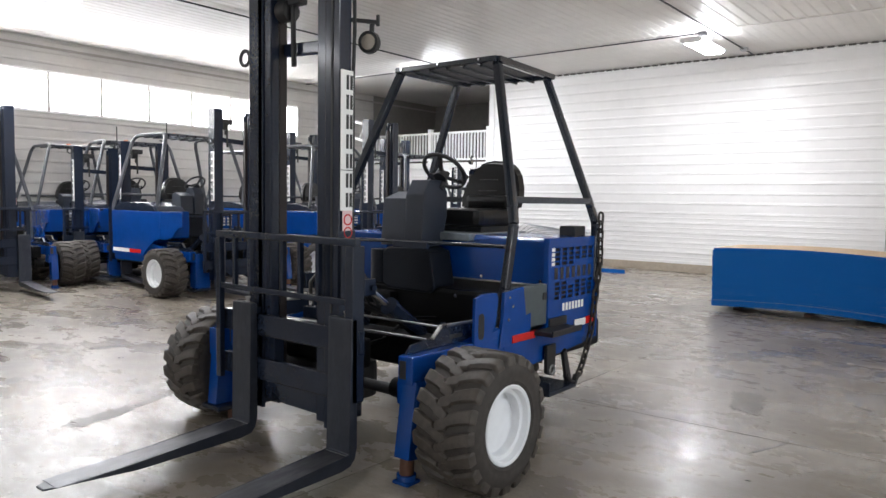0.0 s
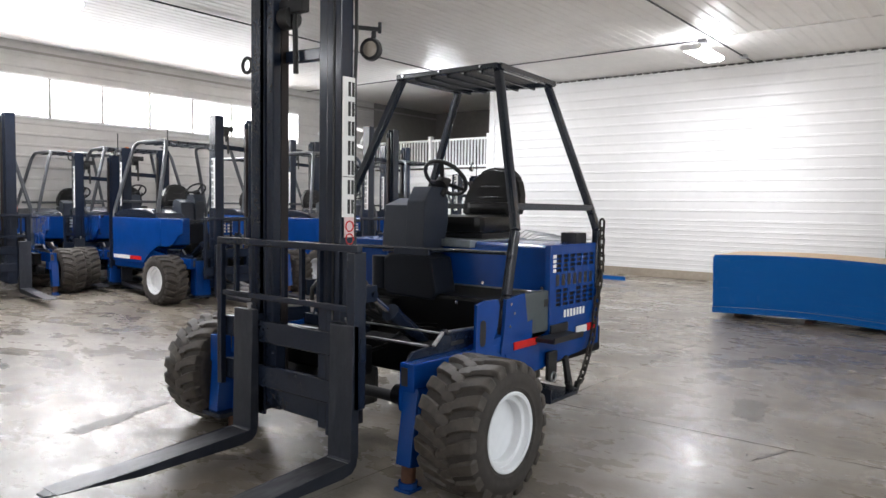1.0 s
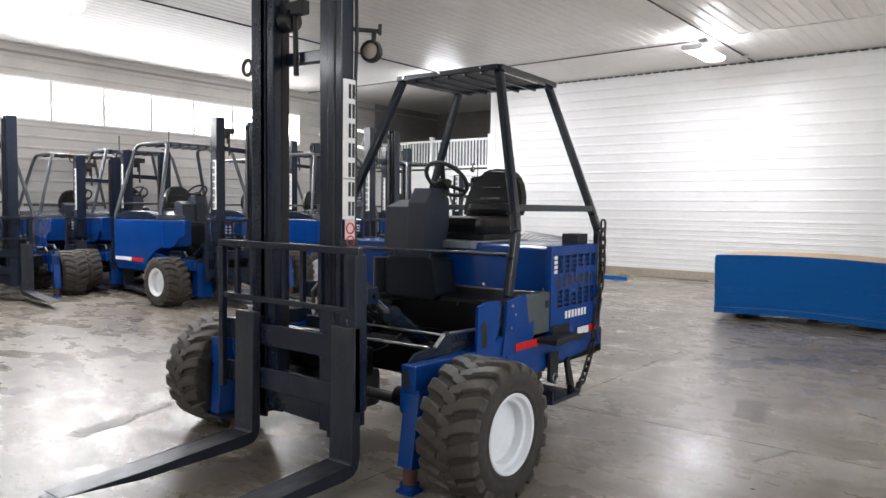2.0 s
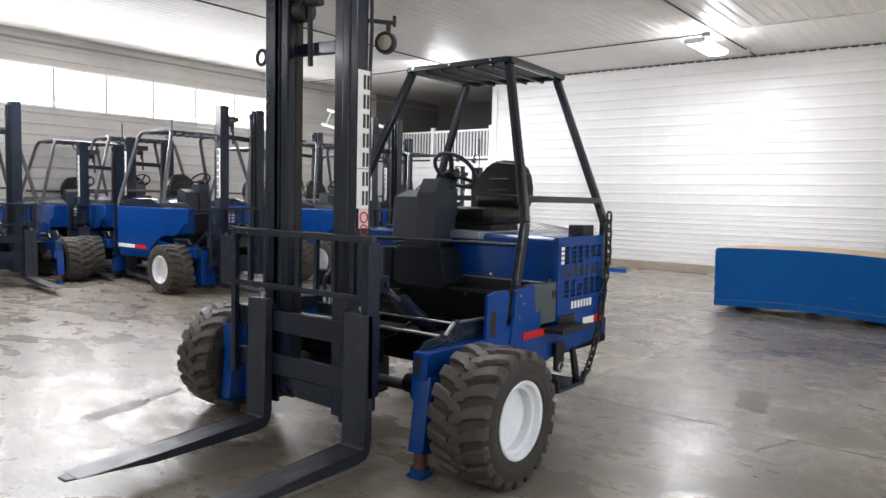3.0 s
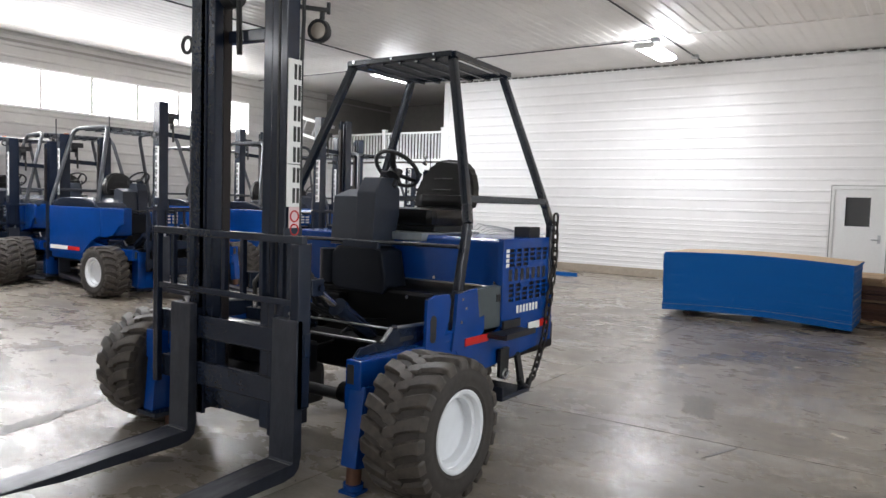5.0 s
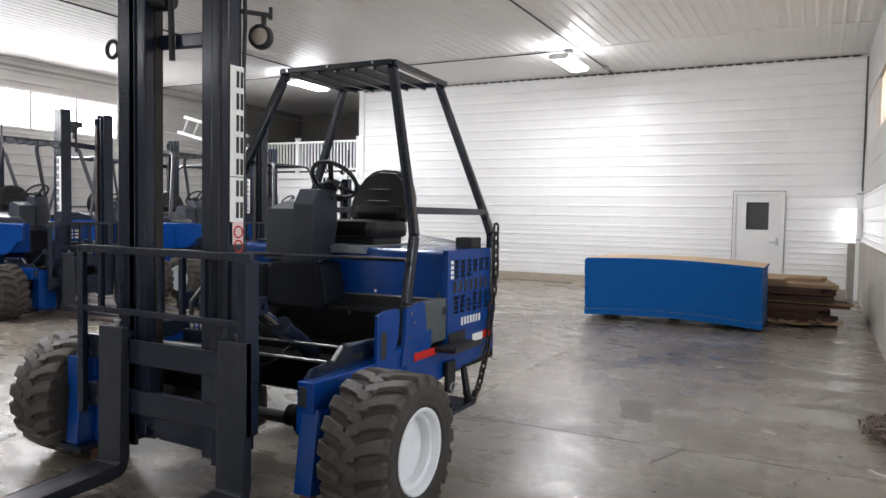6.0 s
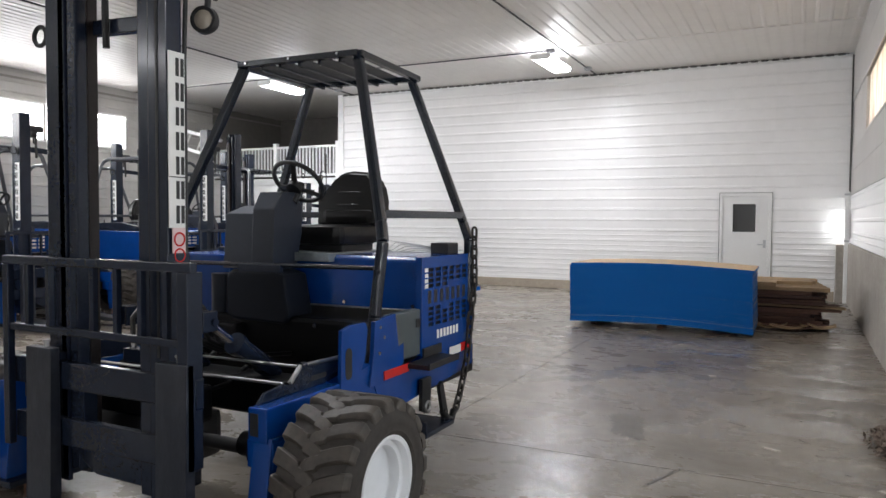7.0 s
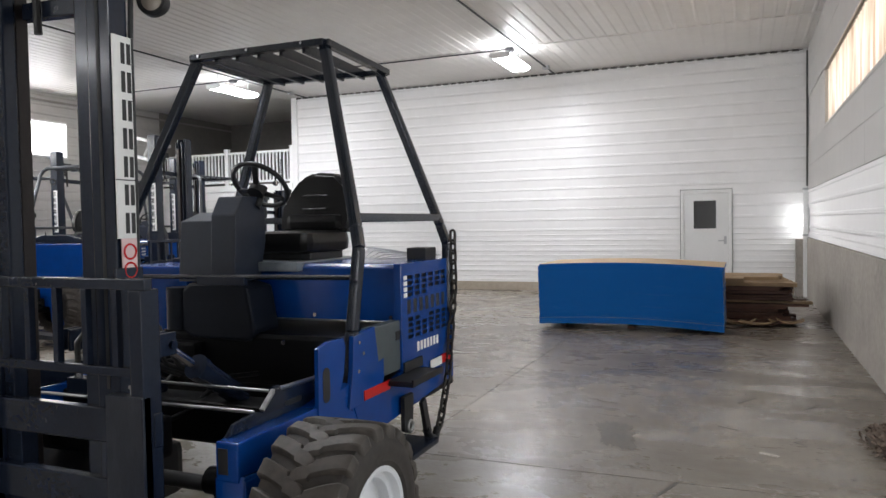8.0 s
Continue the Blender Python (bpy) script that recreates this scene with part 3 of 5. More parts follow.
# overhead door with its tracks
oh = thing("door_2", RX + 0.12, 4.0, 0, "closed pale sectional overhead door with steel tracks", "overhead door", kind="structure")
for i in range(8):
    z0 = i * 0.52
    if i < 1 or i > 6:
        one("door_section", OHDOOR, lambda bm: [box(bm, 0.0, 0.045, -2.13, 2.12, z0 + 0.006, z0 + 0.514, 0.006), box(bm, -0.006, 0.0, -2.0, 2.0, z0 + 0.20, z0 + 0.32, 0.002)], oh)
    else:
        one("door_section", OHDOOR, lambda bm: [box(bm, 0.0, 0.045, 1.98, 2.12, z0 + 0.006, z0 + 0.514, 0.006), box(bm, 0.0, 0.045, -2.13, -1.98, z0 + 0.006, z0 + 0.514, 0.006), box(bm, 0.0, 0.045, -1.98, 1.98, z0 + 0.006, z0 + 0.035), box(bm, 0.0, 0.045, -1.98, 1.98, z0 + 0.485, z0 + 0.514)]
            + [box(bm, 0.0, 0.045, yy - 0.02, yy + 0.02, z0 + 0.035, z0 + 0.485) for yy in (-0.99, 0.0, 0.99)], oh)
        for k in range(4):
            g = one("glazing", GLAZE, lambda bm: box(bm, 0.015, 0.02, -1.96 + k * 0.985, -1.0 + k * 0.985, z0 + 0.035, z0 + 0.485), oh, smooth=False)
            g.visible_shadow = False
    one("roller_hinge", TRACK, lambda bm: [box(bm, -0.03, 0.0, 1.96, 2.06, z0 - 0.03, z0 + 0.05, 0.004), rod(bm, [(-0.02, 2.02, z0 + 0.02), (-0.02, 2.17, z0 + 0.02)], 0.012, 8), rod(bm, [(-0.02, 2.12, z0 + 0.02), (-0.02, 2.15, z0 + 0.02)], 0.026, 12)], oh)
one("track", TRACK, lambda bm: [box(bm, -0.16, -0.10, 2.07, 2.075, 0.02, 4.1), box(bm, -0.165, -0.16, 2.07, 2.13, 0.02, 4.1), box(bm, -0.16, -0.10, 2.125, 2.13, 0.02, 4.1)], oh)
one("jamb_angle", TRACK, lambda bm: [box(bm, -0.17, -0.125, 2.13, 2.145, 0.0, 4.2), box(bm, -0.14, -0.125, 2.08, 2.145, 0.0, 4.2)], oh)
one("weather_strip", GALV, lambda bm: box(bm, -0.186, -0.172, 2.12, 2.15, 0.0, 4.25, 0.003), oh)
for k in range(14):
    # slotted holes and bolt heads down the angle
    one("angle_bolt", GALV if k % 2 else WORN, lambda bm: [box(bm, -0.173, -0.1655, 2.082, 2.112, 0.35 + 0.27 * k, 0.40 + 0.27 * k, 0.002), rod(bm, [(-0.166, 2.10, 0.46 + 0.27 * k), (-0.176, 2.10, 0.46 + 0.27 * k)], 0.010, 6)], oh)
for z in (0.5, 1.15, 1.8, 2.5, 3.2):
    one("track_bracket", GALV, lambda bm: [box(bm, -0.15, -0.02, 2.075, 2.081, z, z + 0.05), box(bm, -0.168, -0.15, 2.06, 2.11, z - 0.01, z + 0.06, 0.003)], oh)

# loft railing
rail = thing("loft_railing", -13.57, FY + 0.02, 2.60, "white vinyl balustrade along the loft edge", "railing", kind="structure")
for px_, hh in ((-2.20, 0.93), (0.11, 0.93), (2.15, 0.93)):
    p = one("rail_post", VINYL, lambda bm: box(bm, px_ - 0.055, px_ + 0.055, -0.01, 0.10, 0.0, hh, 0.006), rail)
    one("post_cap", VINYL, lambda bm: box(bm, px_ - 0.068, px_ + 0.068, -0.023, 0.113, hh, hh + 0.03, 0.01), p)
one("top_rail", VINYL, lambda bm: box(bm, -2.25, 2.2, 0.02, 0.075, 0.81, 0.87, 0.008), rail)
one("bottom_rail", VINYL, lambda bm: box(bm, -2.25, 2.2, 0.025, 0.07, 0.06, 0.12, 0.008), rail)
for i in range(40):
    xx = -2.14 + i * 0.109
    if min(abs(xx - p_) for p_ in (-2.20, 0.11, 2.15)) > 0.07:
        one("baluster", VINYL, lambda bm: box(bm, xx - 0.018, xx + 0.018, 0.03, 0.066, 0.12, 0.81), rail, smooth=False)

# ceiling lights
lamp_thing = None
for lx_, ly_ in LAMPS:
    m = pose(lx_, ly_, CZ - HANG)
    if lamp_thing is None:
        lamp_thing = thing("ceiling_light", lx_, ly_, CZ - HANG, "lit white wraparound tube light hung below the ceiling", "ceiling light", "ceiling lights")
        one("housing", TRIM, lambda bm: box(bm, -0.17, 0.17, -0.66, 0.66, -0.035, -0.018, 0.005), lamp_thing)
        prism_pts = [(-0.19, -0.036), (-0.19, -0.09), (-0.13, -0.12), (0.13, -0.12), (0.19, -0.09), (0.19, -0.036)]
        one("diffuser", DIFFUSER, lambda bm: prism(bm, prism_pts, "y", -0.62, 0.62, 0.03), lamp_thing)
        for ya_ in (-0.5, 0.5):
            one("hanger_rod", GALV, lambda bm: [rod(bm, [(0, ya_, -0.03), (0, ya_, HANG - 0.002)], 0.008, 8), box(bm, -0.04, 0.04, ya_ - 0.04, ya_ + 0.04, HANG - 0.018, HANG - 0.001)], lamp_thing, "short grey hanger rod")
        for ya_ in (-0.645, 0.622):
            one("end_cap", TRIM, lambda bm: prism(bm, prism_pts, "y", ya_, ya_ + 0.023), lamp_thing)
    else:
        copy_thing(lamp_thing, m)
for cx_ in (-4.60, -10.85):
    c = thing("conduit", cx_, 0, CZ - 0.036, "thin dark electrical conduit along the ceiling", "conduit", kind="structure")
    one("pipe", TRACK, lambda bm: rod(bm, [(0, BY + 0.1, 0), (0, 16.6, 0)], 0.015, 8), c)
    one("junction_box", GALV, lambda bm: box(bm, -0.06, 0.06, 15.8, 15.95, -0.03, 0.035, 0.006), c)
c = thing("conduit", 0, 14.0, CZ - 0.04, "dark cable run between the tube lights", "conduit", kind="structure")
one("pipe", TRACK, lambda bm: rod(bm, [(-15.7, 0, 0), (-4.75, 0, 0)], 0.013, 8), c)
for xb_ in (-11.05, -4.80):
    one("junction_box", TRACK, lambda bm: box(bm, xb_ - 0.07, xb_ + 0.07, -0.06, 0.06, -0.05, 0.02, 0.006), c, "dark junction box over a lamp")

# slot added in the corner, behind the downpipe, to hold a fill lamp
slot = thing("window_slot", RX - 0.02, FY - 0.17, 1.22, "narrow white-framed slot added in the room corner for a fill lamp", "window", kind="structure")
one("slot_frame", TRIM, lambda bm: [box(bm, -0.03, 0.02, -0.09, -0.065, 0.0, 0.46, 0.003), box(bm, -0.03, 0.02, 0.065, 0.09, 0.0, 0.46, 0.003), box(bm, -0.03, 0.02, -0.064, 0.064, 0.0, 0.018, 0.003), box(bm, -0.03, 0.02, -0.064, 0.064, 0.442, 0.46, 0.003)], slot)
one("slot_pane", PANE, lambda bm: box(bm, -0.008, -0.003, -0.064, 0.064, 0.02, 0.44), slot)

# corner downpipe
pipe = thing("downpipe", RX - 0.08, FY - 0.30, 0, "white plastic downpipe strapped in the corner", "pipe")
one("pipe_run", VINYL, lambda bm: box(bm, -0.035, 0.035, -0.03, 0.03, 0.0, 2.1, 0.01), pipe)
for z in (1.15, 2.02):
    one("strap", GALV, lambda bm: box(bm, -0.045, 0.045, -0.035, 0.035, z, z + 0.04), pipe)


# ---- truck-mounted forklifts ----
LUG_N = 20


def tyre_mesh(r, half, hub):
    """A chunky tractor-tread tyre about the x axis, standing centred on its hub."""
    bm = bmesh.new()
    side = [(0.92, hub - 0.006), (0.99, hub + 0.004), (1.03, hub + 0.020), (1.02, hub + 0.026), (1.05, hub + 0.05), (1.06, r * 0.76), (1.02, r * 0.83), (0.90, r * 0.918), (0.5, r * 0.948)]
    prof = [(-half * u, q) for u, q in side] + [(0, r * 0.954)] + [(half * u, q) for u, q in reversed(side)]
    lathe(bm, prof, 0, 0, 0, 48)
    return finish("tyre", bm, CARCASS)


def lug_mesh(r, half, s):
    """One tread lug, from the middle of the tread out over the shoulder, and the low bar beside it."""
    bm = bmesh.new()

    def ridge(rows):
        ring = []
        for u, a, top, wide, foot in rows:
            x, ww = s * u * half, wide / r
            e = 0.16 * ww
            ring.append([bm.verts.new((x, rr * math.cos(t_), rr * math.sin(t_))) for rr, t_ in ((r * foot, a - ww * 1.12), (r * (top - 0.012), a - ww * 0.9), (r * top, a - ww * 0.9 + e), (r * top, a + ww * 0.9 - e), (r * (top - 0.012), a + ww * 0.9), (r * foot, a + ww * 1.12))])
        for p, q in zip(ring, ring[1:]):
            for i in range(5):
                bm.faces.new((p[i], p[i + 1], q[i + 1], q[i]))
        bm.faces.new(ring[0])
        bm.faces.new(ring[-1][::-1])

    ridge(((-0.20, 0.055, 0.980, 0.024, 0.93), (-0.13, 0.045, 1.0, 0.032, 0.93), (0.05, 0.0, 1.0, 0.036, 0.93), (0.22, -0.025, 1.0, 0.036, 0.93), (0.25, -0.070, 1.0, 0.036, 0.93), (0.50, -0.120, 1.0, 0.036, 0.925), (0.74, -0.160, 0.997, 0.037, 0.915), (0.90, -0.180, 0.988, 0.039, 0.895), (0.975, -0.185, 0.966, 0.039, 0.87), (1.005, -0.185, 0.925, 0.036, 0.855), (1.02, -0.185, 0.880, 0.032, 0.845)))
    return finish("tread_lug", bm, RUBBER)


def rim_mesh(hub, half, s):
    bm = bmesh.new()
    o = s * half
    prof = [(o * 0.80, hub - 0.004), (o * 0.985, hub + 0.001), (o * 1.005, hub - 0.006), (o * 0.985, hub - 0.016), (o * 0.975, hub - 0.021), (o * 0.80, hub - 0.024), (o * 0.78, hub - 0.028), (o * 0.775, hub - 0.044), (o * 0.765, hub - 0.048), (o * 0.52, hub - 0.052), (o * 0.50, hub - 0.056), (o * 0.497, hub - 0.066), (o * 0.497, hub - 0.075), (o * 0.497, 0.02)]
    lathe(bm, prof, 0, 0, 0, 48)
    return finish("rim", bm, RIM)


TYRE_R, TYRE_H, HUB = 0.374, 0.180, 0.212
TYRE = tyre_mesh(TYRE_R, TYRE_H, HUB)
LUGS = {s: lug_mesh(TYRE_R, TYRE_H, s) for s in (-1, 1)}
RIM_L, RIM_R = rim_mesh(HUB, TYRE_H, 1), rim_mesh(HUB, TYRE_H, -1)


def wheel(parent, x, y, z, side):
    w = new("wheel")
    w.empty_display_size = 0.1
    w.parent, w.location = parent, (x, y, z)
    for nm, me in (("tyre", TYRE), ("rim", RIM_L if side > 0 else RIM_R)):
        o = new(nm, me)
        o.parent = w
    for s in (-1, 1):
        for k in range(LUG_N):
            o = new("tread_lug", LUGS[s])
            o.parent = w
            o.rotation_euler = (2 * math.pi * (k + (0.5 if s > 0 else 0)) / LUG_N, 0, 0)
    return w


def rounded(x0, x1, z0, z1, r, n=4):
    pts = []
    for cx, cz, a in ((x1 - r, z0 + r, -90), (x1 - r, z1 - r, 0), (x0 + r, z1 - r, 90), (x0 + r, z0 + r, 180)):
        for k in range(n + 1):
            t_ = radians(a + 90 * k / n)
            pts.append((cx + r * math.cos(t_), cz + r * math.sin(t_)))
    return pts


def link_mesh():
    bm = bmesh.new()
    pts = []
    for k in range(16):
        a = 2 * math.pi * k / 16
        pts.append((0.0195 * math.cos(a), 0, 0.021 * math.sin(a) + (0.022 if math.sin(a) > 0 else -0.022)))
    rod(bm, pts, 0.0088, 6, closed=True)
    return finish("chain_link", bm, CHAINM)


LINK = link_mesh()


def hang_chain(parent, pts, step=0.064):
    ch = new("chain")
    ch.empty_display_size = 0.05
    ch.parent = parent
    pts = [Vector(p) for p in pts]
    k, left = 0, 0.0
    for a, b in zip(pts, pts[1:]):
        d = b - a
        L = d.length
        s = left
        while s < L:
            o = new("chain_link", LINK)
            o.parent = ch
            q = d.to_track_quat("Z", "Y").to_matrix().to_4x4()
            o.matrix_local = Matrix.Translation(a + d * (s / L)) @ q @ pose(0, 0, 0, 0, 0, 90 * (k % 2) + 25)
            k += 1
            s += step
        left = s - L
    return ch


def bar_mark(bm, x, y, w, z, h):
    """A plain upright bar on a side plate."""
    box(bm, x, x + 0.001, y, y + w, z, z + h)


def taper(bm, xm):
    for v in bm.verts:
        if v.co.y < -1.62:
            v.co.x = xm + (v.co.x - xm) * 0.45


def tilt_cylinder(f, x):
    c = one("tilt_cylinder", GREY, lambda bm: [rod(bm, [(x, 0.17, 0.862), (x, 0.46, 0.665)], 0.052, 16), rod(bm, [(x, 0.15, 0.876), (x, 0.185, 0.852)], 0.060, 16)], f)
    one("piston_rod", CHROME, lambda bm: rod(bm, [(x, -0.03, 1.0), (x, 0.17, 0.862)], 0.021, 12), c, "bright piston rod")
    one("clevis", GREY, lambda bm: [box(bm, x - 0.035, x - 0.018, -0.10, 0.0, 0.96, 1.06, 0.006), box(bm, x + 0.018, x + 0.035, -0.10, 0.0, 0.96, 1.06, 0.006), rod(bm, [(x - 0.05, -0.03, 1.005), (x + 0.05, -0.03, 1.005)], 0.02)], c)


def forklift(main):
    f = thing("forklift", 0, 0, 0, "blue truck-mounted forklift with slate mast and open cage" if main else "parked blue truck-mounted forklift with grey tube cage", "forklift", "forklifts in the hall")
    # wheels
    wheel(f, 1.271 if main else 1.222, -0.04 if main else 0.02, TYRE_R, 1)
    wheel(f, -0.955 if main else -1.222, -0.10 if main else 0.02, TYRE_R, -1)
    wheel(f, 0.10, 2.02, TYRE_R, 1)
    ax = one("axle", BLACK, lambda bm: [rod(bm, [(-1.0, 0.02, 0.40), (1.0, 0.02, 0.40)], 0.034, 14), box(bm, -0.30, 0.30, -0.12, 0.2, 0.27, 0.52, 0.05)], f)
    for k_ in (-1, 1):
        one("axle_knuckle", BAY_SHADE, lambda bm: [rod(bm, [(k_ * 0.70, 0.02, 0.42), (k_ * 0.735, 0.02, 0.42)], 0.105, 18), rod(bm, [(k_ * 0.60, 0.02, 0.42), (k_ * 0.70, 0.02, 0.42)], 0.06, 14), rod(bm, [(k_ * 0.735, 0.02, 0.40), (k_ * 0.84, 0.0, 0.39)], 0.072, 14), rod(bm, [(k_ * 0.84, 0.0, 0.38), (k_ * 1.05, 0.0, 0.374)], 0.055, 14)], ax)
    # outrigger arms and stabiliser legs
    def side(s, v):
        """How far out a part sits: the off side of this machine is narrower."""
        return s * v + (0.225 if main and s < 0 else 0.0)

    for s in (1, -1):
        a = one("outrigger_arm", BLUE, lambda bm: [box(bm, min(side(s, 0.86), side(s, 0.965)), max(side(s, 0.86), side(s, 0.965)), -0.25, 0.95, 0.535, 0.69, 0.008), prism(bm, [(0.3, 0.69), (0.95, 0.69), (0.95, 0.80)], "x", min(side(s, 0.86), side(s, 0.965)), max(side(s, 0.86), side(s, 0.965)))], f)
        # black plate paints the shade inside the hollow beam
        one("beam_end", BLACK, lambda bm: box(bm, min(side(s, 0.872), side(s, 0.918)), max(side(s, 0.872), side(s, 0.918)), -0.2525, -0.249, 0.565, 0.665), a, "black plate standing in for the shaded beam hollow")
        # slide frame on the arm
        sl = one("slide_plate", GREY, lambda bm: prism(bm, [(-0.21, 0.692), (-0.165, 0.735), (-0.03, 0.748), (0.03, 0.730), (0.10, 0.800), (0.52, 0.785), (0.52, 0.692)], "x", min(side(s, 0.868), side(s, 0.884)), max(side(s, 0.868), side(s, 0.884)), 0.003), f, "slate plate along the outrigger")
        # black inlay stands for the dark inside of a slot
        one("plate_slot", BLACK, lambda bm: prism(bm, rounded(0.17, 0.30, 0.722, 0.748, 0.012), "x", min(side(s, 0.8835), side(s, 0.8855)), max(side(s, 0.8835), side(s, 0.8855))), sl)
        one("slide_tube", WORN, lambda bm: [rod(bm, [(side(s, 0.872), 0.12, 0.808), (side(s, 0.872), 0.50, 0.794)], 0.010, 10)], sl, "bright round slide tube")
        one("tube_collar", GREY, lambda bm: rod(bm, [(side(s, 0.872), 0.10, 0.808), (side(s, 0.872), 0.14, 0.807)], 0.018, 10), sl)
        one("tube_clip", GREY, lambda bm: [box(bm, min(side(s, 0.85), side(s, 0.895)), max(side(s, 0.85), side(s, 0.895)), 0.48, 0.52, 0.77, 0.805, 0.004)], sl)
        one("slide_lever", WORN, lambda bm: [bar(bm, (side(s, 0.876), 0.02, 0.742), (side(s, 0.876), 0.105, 0.812), 0.022, 0.014, (0, 0, 1), 0.003)], sl, "worn bright steel lever")
        one("grease_nipple", CHROME, lambda bm: rod(bm, [(side(s, 0.90), 0.44, 0.69), (side(s, 0.90), 0.44, 0.708)], 0.010, 8), sl)
        if s < 0 and main:
            leg = one("stabiliser_leg", BLUE, lambda bm: [box(bm, -0.76, -0.655, -0.34, -0.20, 0.48, 0.66, 0.006), prism(bm, [(-0.36, 0.15), (-0.22, 0.15), (-0.20, 0.50), (-0.33, 0.50)], "x", -0.755, -0.66, 0.006)], f)
            one("leg_gusset", BLUE, lambda bm: prism(bm, [(-0.24, 0.15), (-0.04, 0.15), (-0.10, 0.44), (-0.22, 0.44)], "x", -0.70, -0.60, 0.006), leg)
            one("skid", GREY, lambda bm: box(bm, -0.785, -0.59, -0.385, -0.02, 0.12, 0.15, 0.006), leg)
            one("ram", RUST, lambda bm: rod(bm, [(-0.69, -0.2, 0.0), (-0.69, -0.2, 0.13)], 0.04, 14), leg)
            continue
        if s < 0:
            leg = one("stabiliser_leg", BLUE, lambda bm: [box(bm, -0.885, -0.755, -0.28, -0.12, 0.14, 0.66, 0.008), box(bm, -0.84, -0.62, -0.27, -0.10, 0.12, 0.36, 0.01)], f)
            one("skid", GREY, lambda bm: box(bm, -0.90, -0.62, -0.29, -0.09, 0.085, 0.12, 0.008), leg)
            continue
        leg = one("stabiliser_leg", BLUE, lambda bm: [prism(bm, [(-0.30, 0.145), (-0.19, 0.125), (-0.12, 0.55), (-0.24, 0.56)], "x", min(s * 0.880, s * 0.985), max(s * 0.880, s * 0.985), 0.008),
                                                       box(bm, min(s * 0.845, s * 0.99), max(s * 0.845, s * 0.99), -0.24, -0.09, 0.42, 0.545, 0.008)], f)
        one("ram", RUST, lambda bm: rod(bm, [(s * 0.93, -0.25, 0.040), (s * 0.93, -0.24, 0.20)], 0.040, 14), leg, "rusty stabiliser ram")
        one("foot_plate", BLUE, lambda bm: [box(bm, s * 0.93 - 0.055, s * 0.93 + 0.055, -0.305, -0.195, 0.0, 0.018, 0.006), rod(bm, [(s * 0.93, -0.25, 0.02), (s * 0.93, -0.25, 0.05)], 0.055, 14)], leg)
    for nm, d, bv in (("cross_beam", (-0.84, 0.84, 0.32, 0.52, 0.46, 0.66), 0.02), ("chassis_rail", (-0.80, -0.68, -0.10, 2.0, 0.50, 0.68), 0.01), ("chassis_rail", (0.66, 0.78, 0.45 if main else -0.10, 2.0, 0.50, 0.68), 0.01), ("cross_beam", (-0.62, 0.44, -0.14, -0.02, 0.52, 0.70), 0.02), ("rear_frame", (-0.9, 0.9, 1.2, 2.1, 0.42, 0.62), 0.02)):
        boxpart(nm, BAY_SHADE, f, d, bv)
    # crossbars in bright steel: the beam edges' highlights are put into their colour
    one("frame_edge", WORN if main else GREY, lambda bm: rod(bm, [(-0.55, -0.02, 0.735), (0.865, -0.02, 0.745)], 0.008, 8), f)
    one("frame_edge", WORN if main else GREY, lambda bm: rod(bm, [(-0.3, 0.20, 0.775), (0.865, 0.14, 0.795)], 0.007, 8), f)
    one("engine_block", BAY_SHADE, lambda bm: box(bm, -0.55, 0.70, 0.95, 1.9, 0.60, 0.90, 0.03), f)
    one("pump", BAY_SHADE, lambda bm: [box(bm, -0.5, -0.22, 0.86, 0.96, 0.62, 0.84, 0.02), rod(bm, [(-0.36, 0.9, 0.70), (-0.36, 0.78, 0.70)], 0.05, 14)], f)
    one("valve_nut", CHROME, lambda bm: rod(bm, [(0.36, 0.93, 0.86), (0.36, 0.91, 0.86)], 0.014, 6), f)
    for k in range(3):
        one("hydraulic_hose", BAY_SHADE, lambda bm: rod(bm, [(-0.45 + 0.32 * k, 0.90, 0.62 + 0.03 * (k % 3)), (-0.40 + 0.30 * k, 0.6, 0.72 + 0.03 * (k % 2)), (-0.30 + 0.27 * k, 0.3, 0.62), (-0.2 + 0.22 * k, 0.0, 0.60), (-0.18 + 0.2 * k, -0.2, 0.66)], 0.014, 8), f)
    # engine hood with a louvred side
    hood = one("hood", BLUE, lambda bm: [prism(bm, [(1.18, 0.95), (1.86, 0.95), (1.86, 1.285), (1.205, 1.285), (1.18, 1.26)], "x", -0.62, 0.955, 0.006)], f)
    one("hood_lip", WORN, lambda bm: rod(bm, [(0.05, 1.178, 0.955), (0.95, 1.178, 0.958)], 0.006, 6), hood)
    for px_ in (0.40, 0.90):
        one("hood_bolt", CHROME, lambda bm: rod(bm, [(px_, 1.18, 0.985), (px_, 1.17, 0.985)], 0.012, 8), hood)
    # louvred side panel: slots cut through a thin plate
    xp = 0.972
    rowz = [1.205, 1.172, 1.139, 1.106, 0.965, 0.932, 0.899, 0.866]
    bm = bmesh.new()
    ya, yb, za, zb = 1.175, 1.855, 0.69, 1.285
    ycuts = [ya]
    cols = 6
    for k in range(cols):
        c0 = 1.245 + k * 0.098
        ycuts += [c0, c0 + 0.070]
    ycuts.append(yb)
    zc = [za]
    for z in sorted(rowz):
        zc += [z - 0.011, z + 0.011]
    zc.append(zb)
    holes = {(1 + 2 * k, 1 + 2 * j) for k in range(cols) for j in range(8) if not (j == 4 and k in (3, 4, 5)) and not (j == 3 and k == 2)}
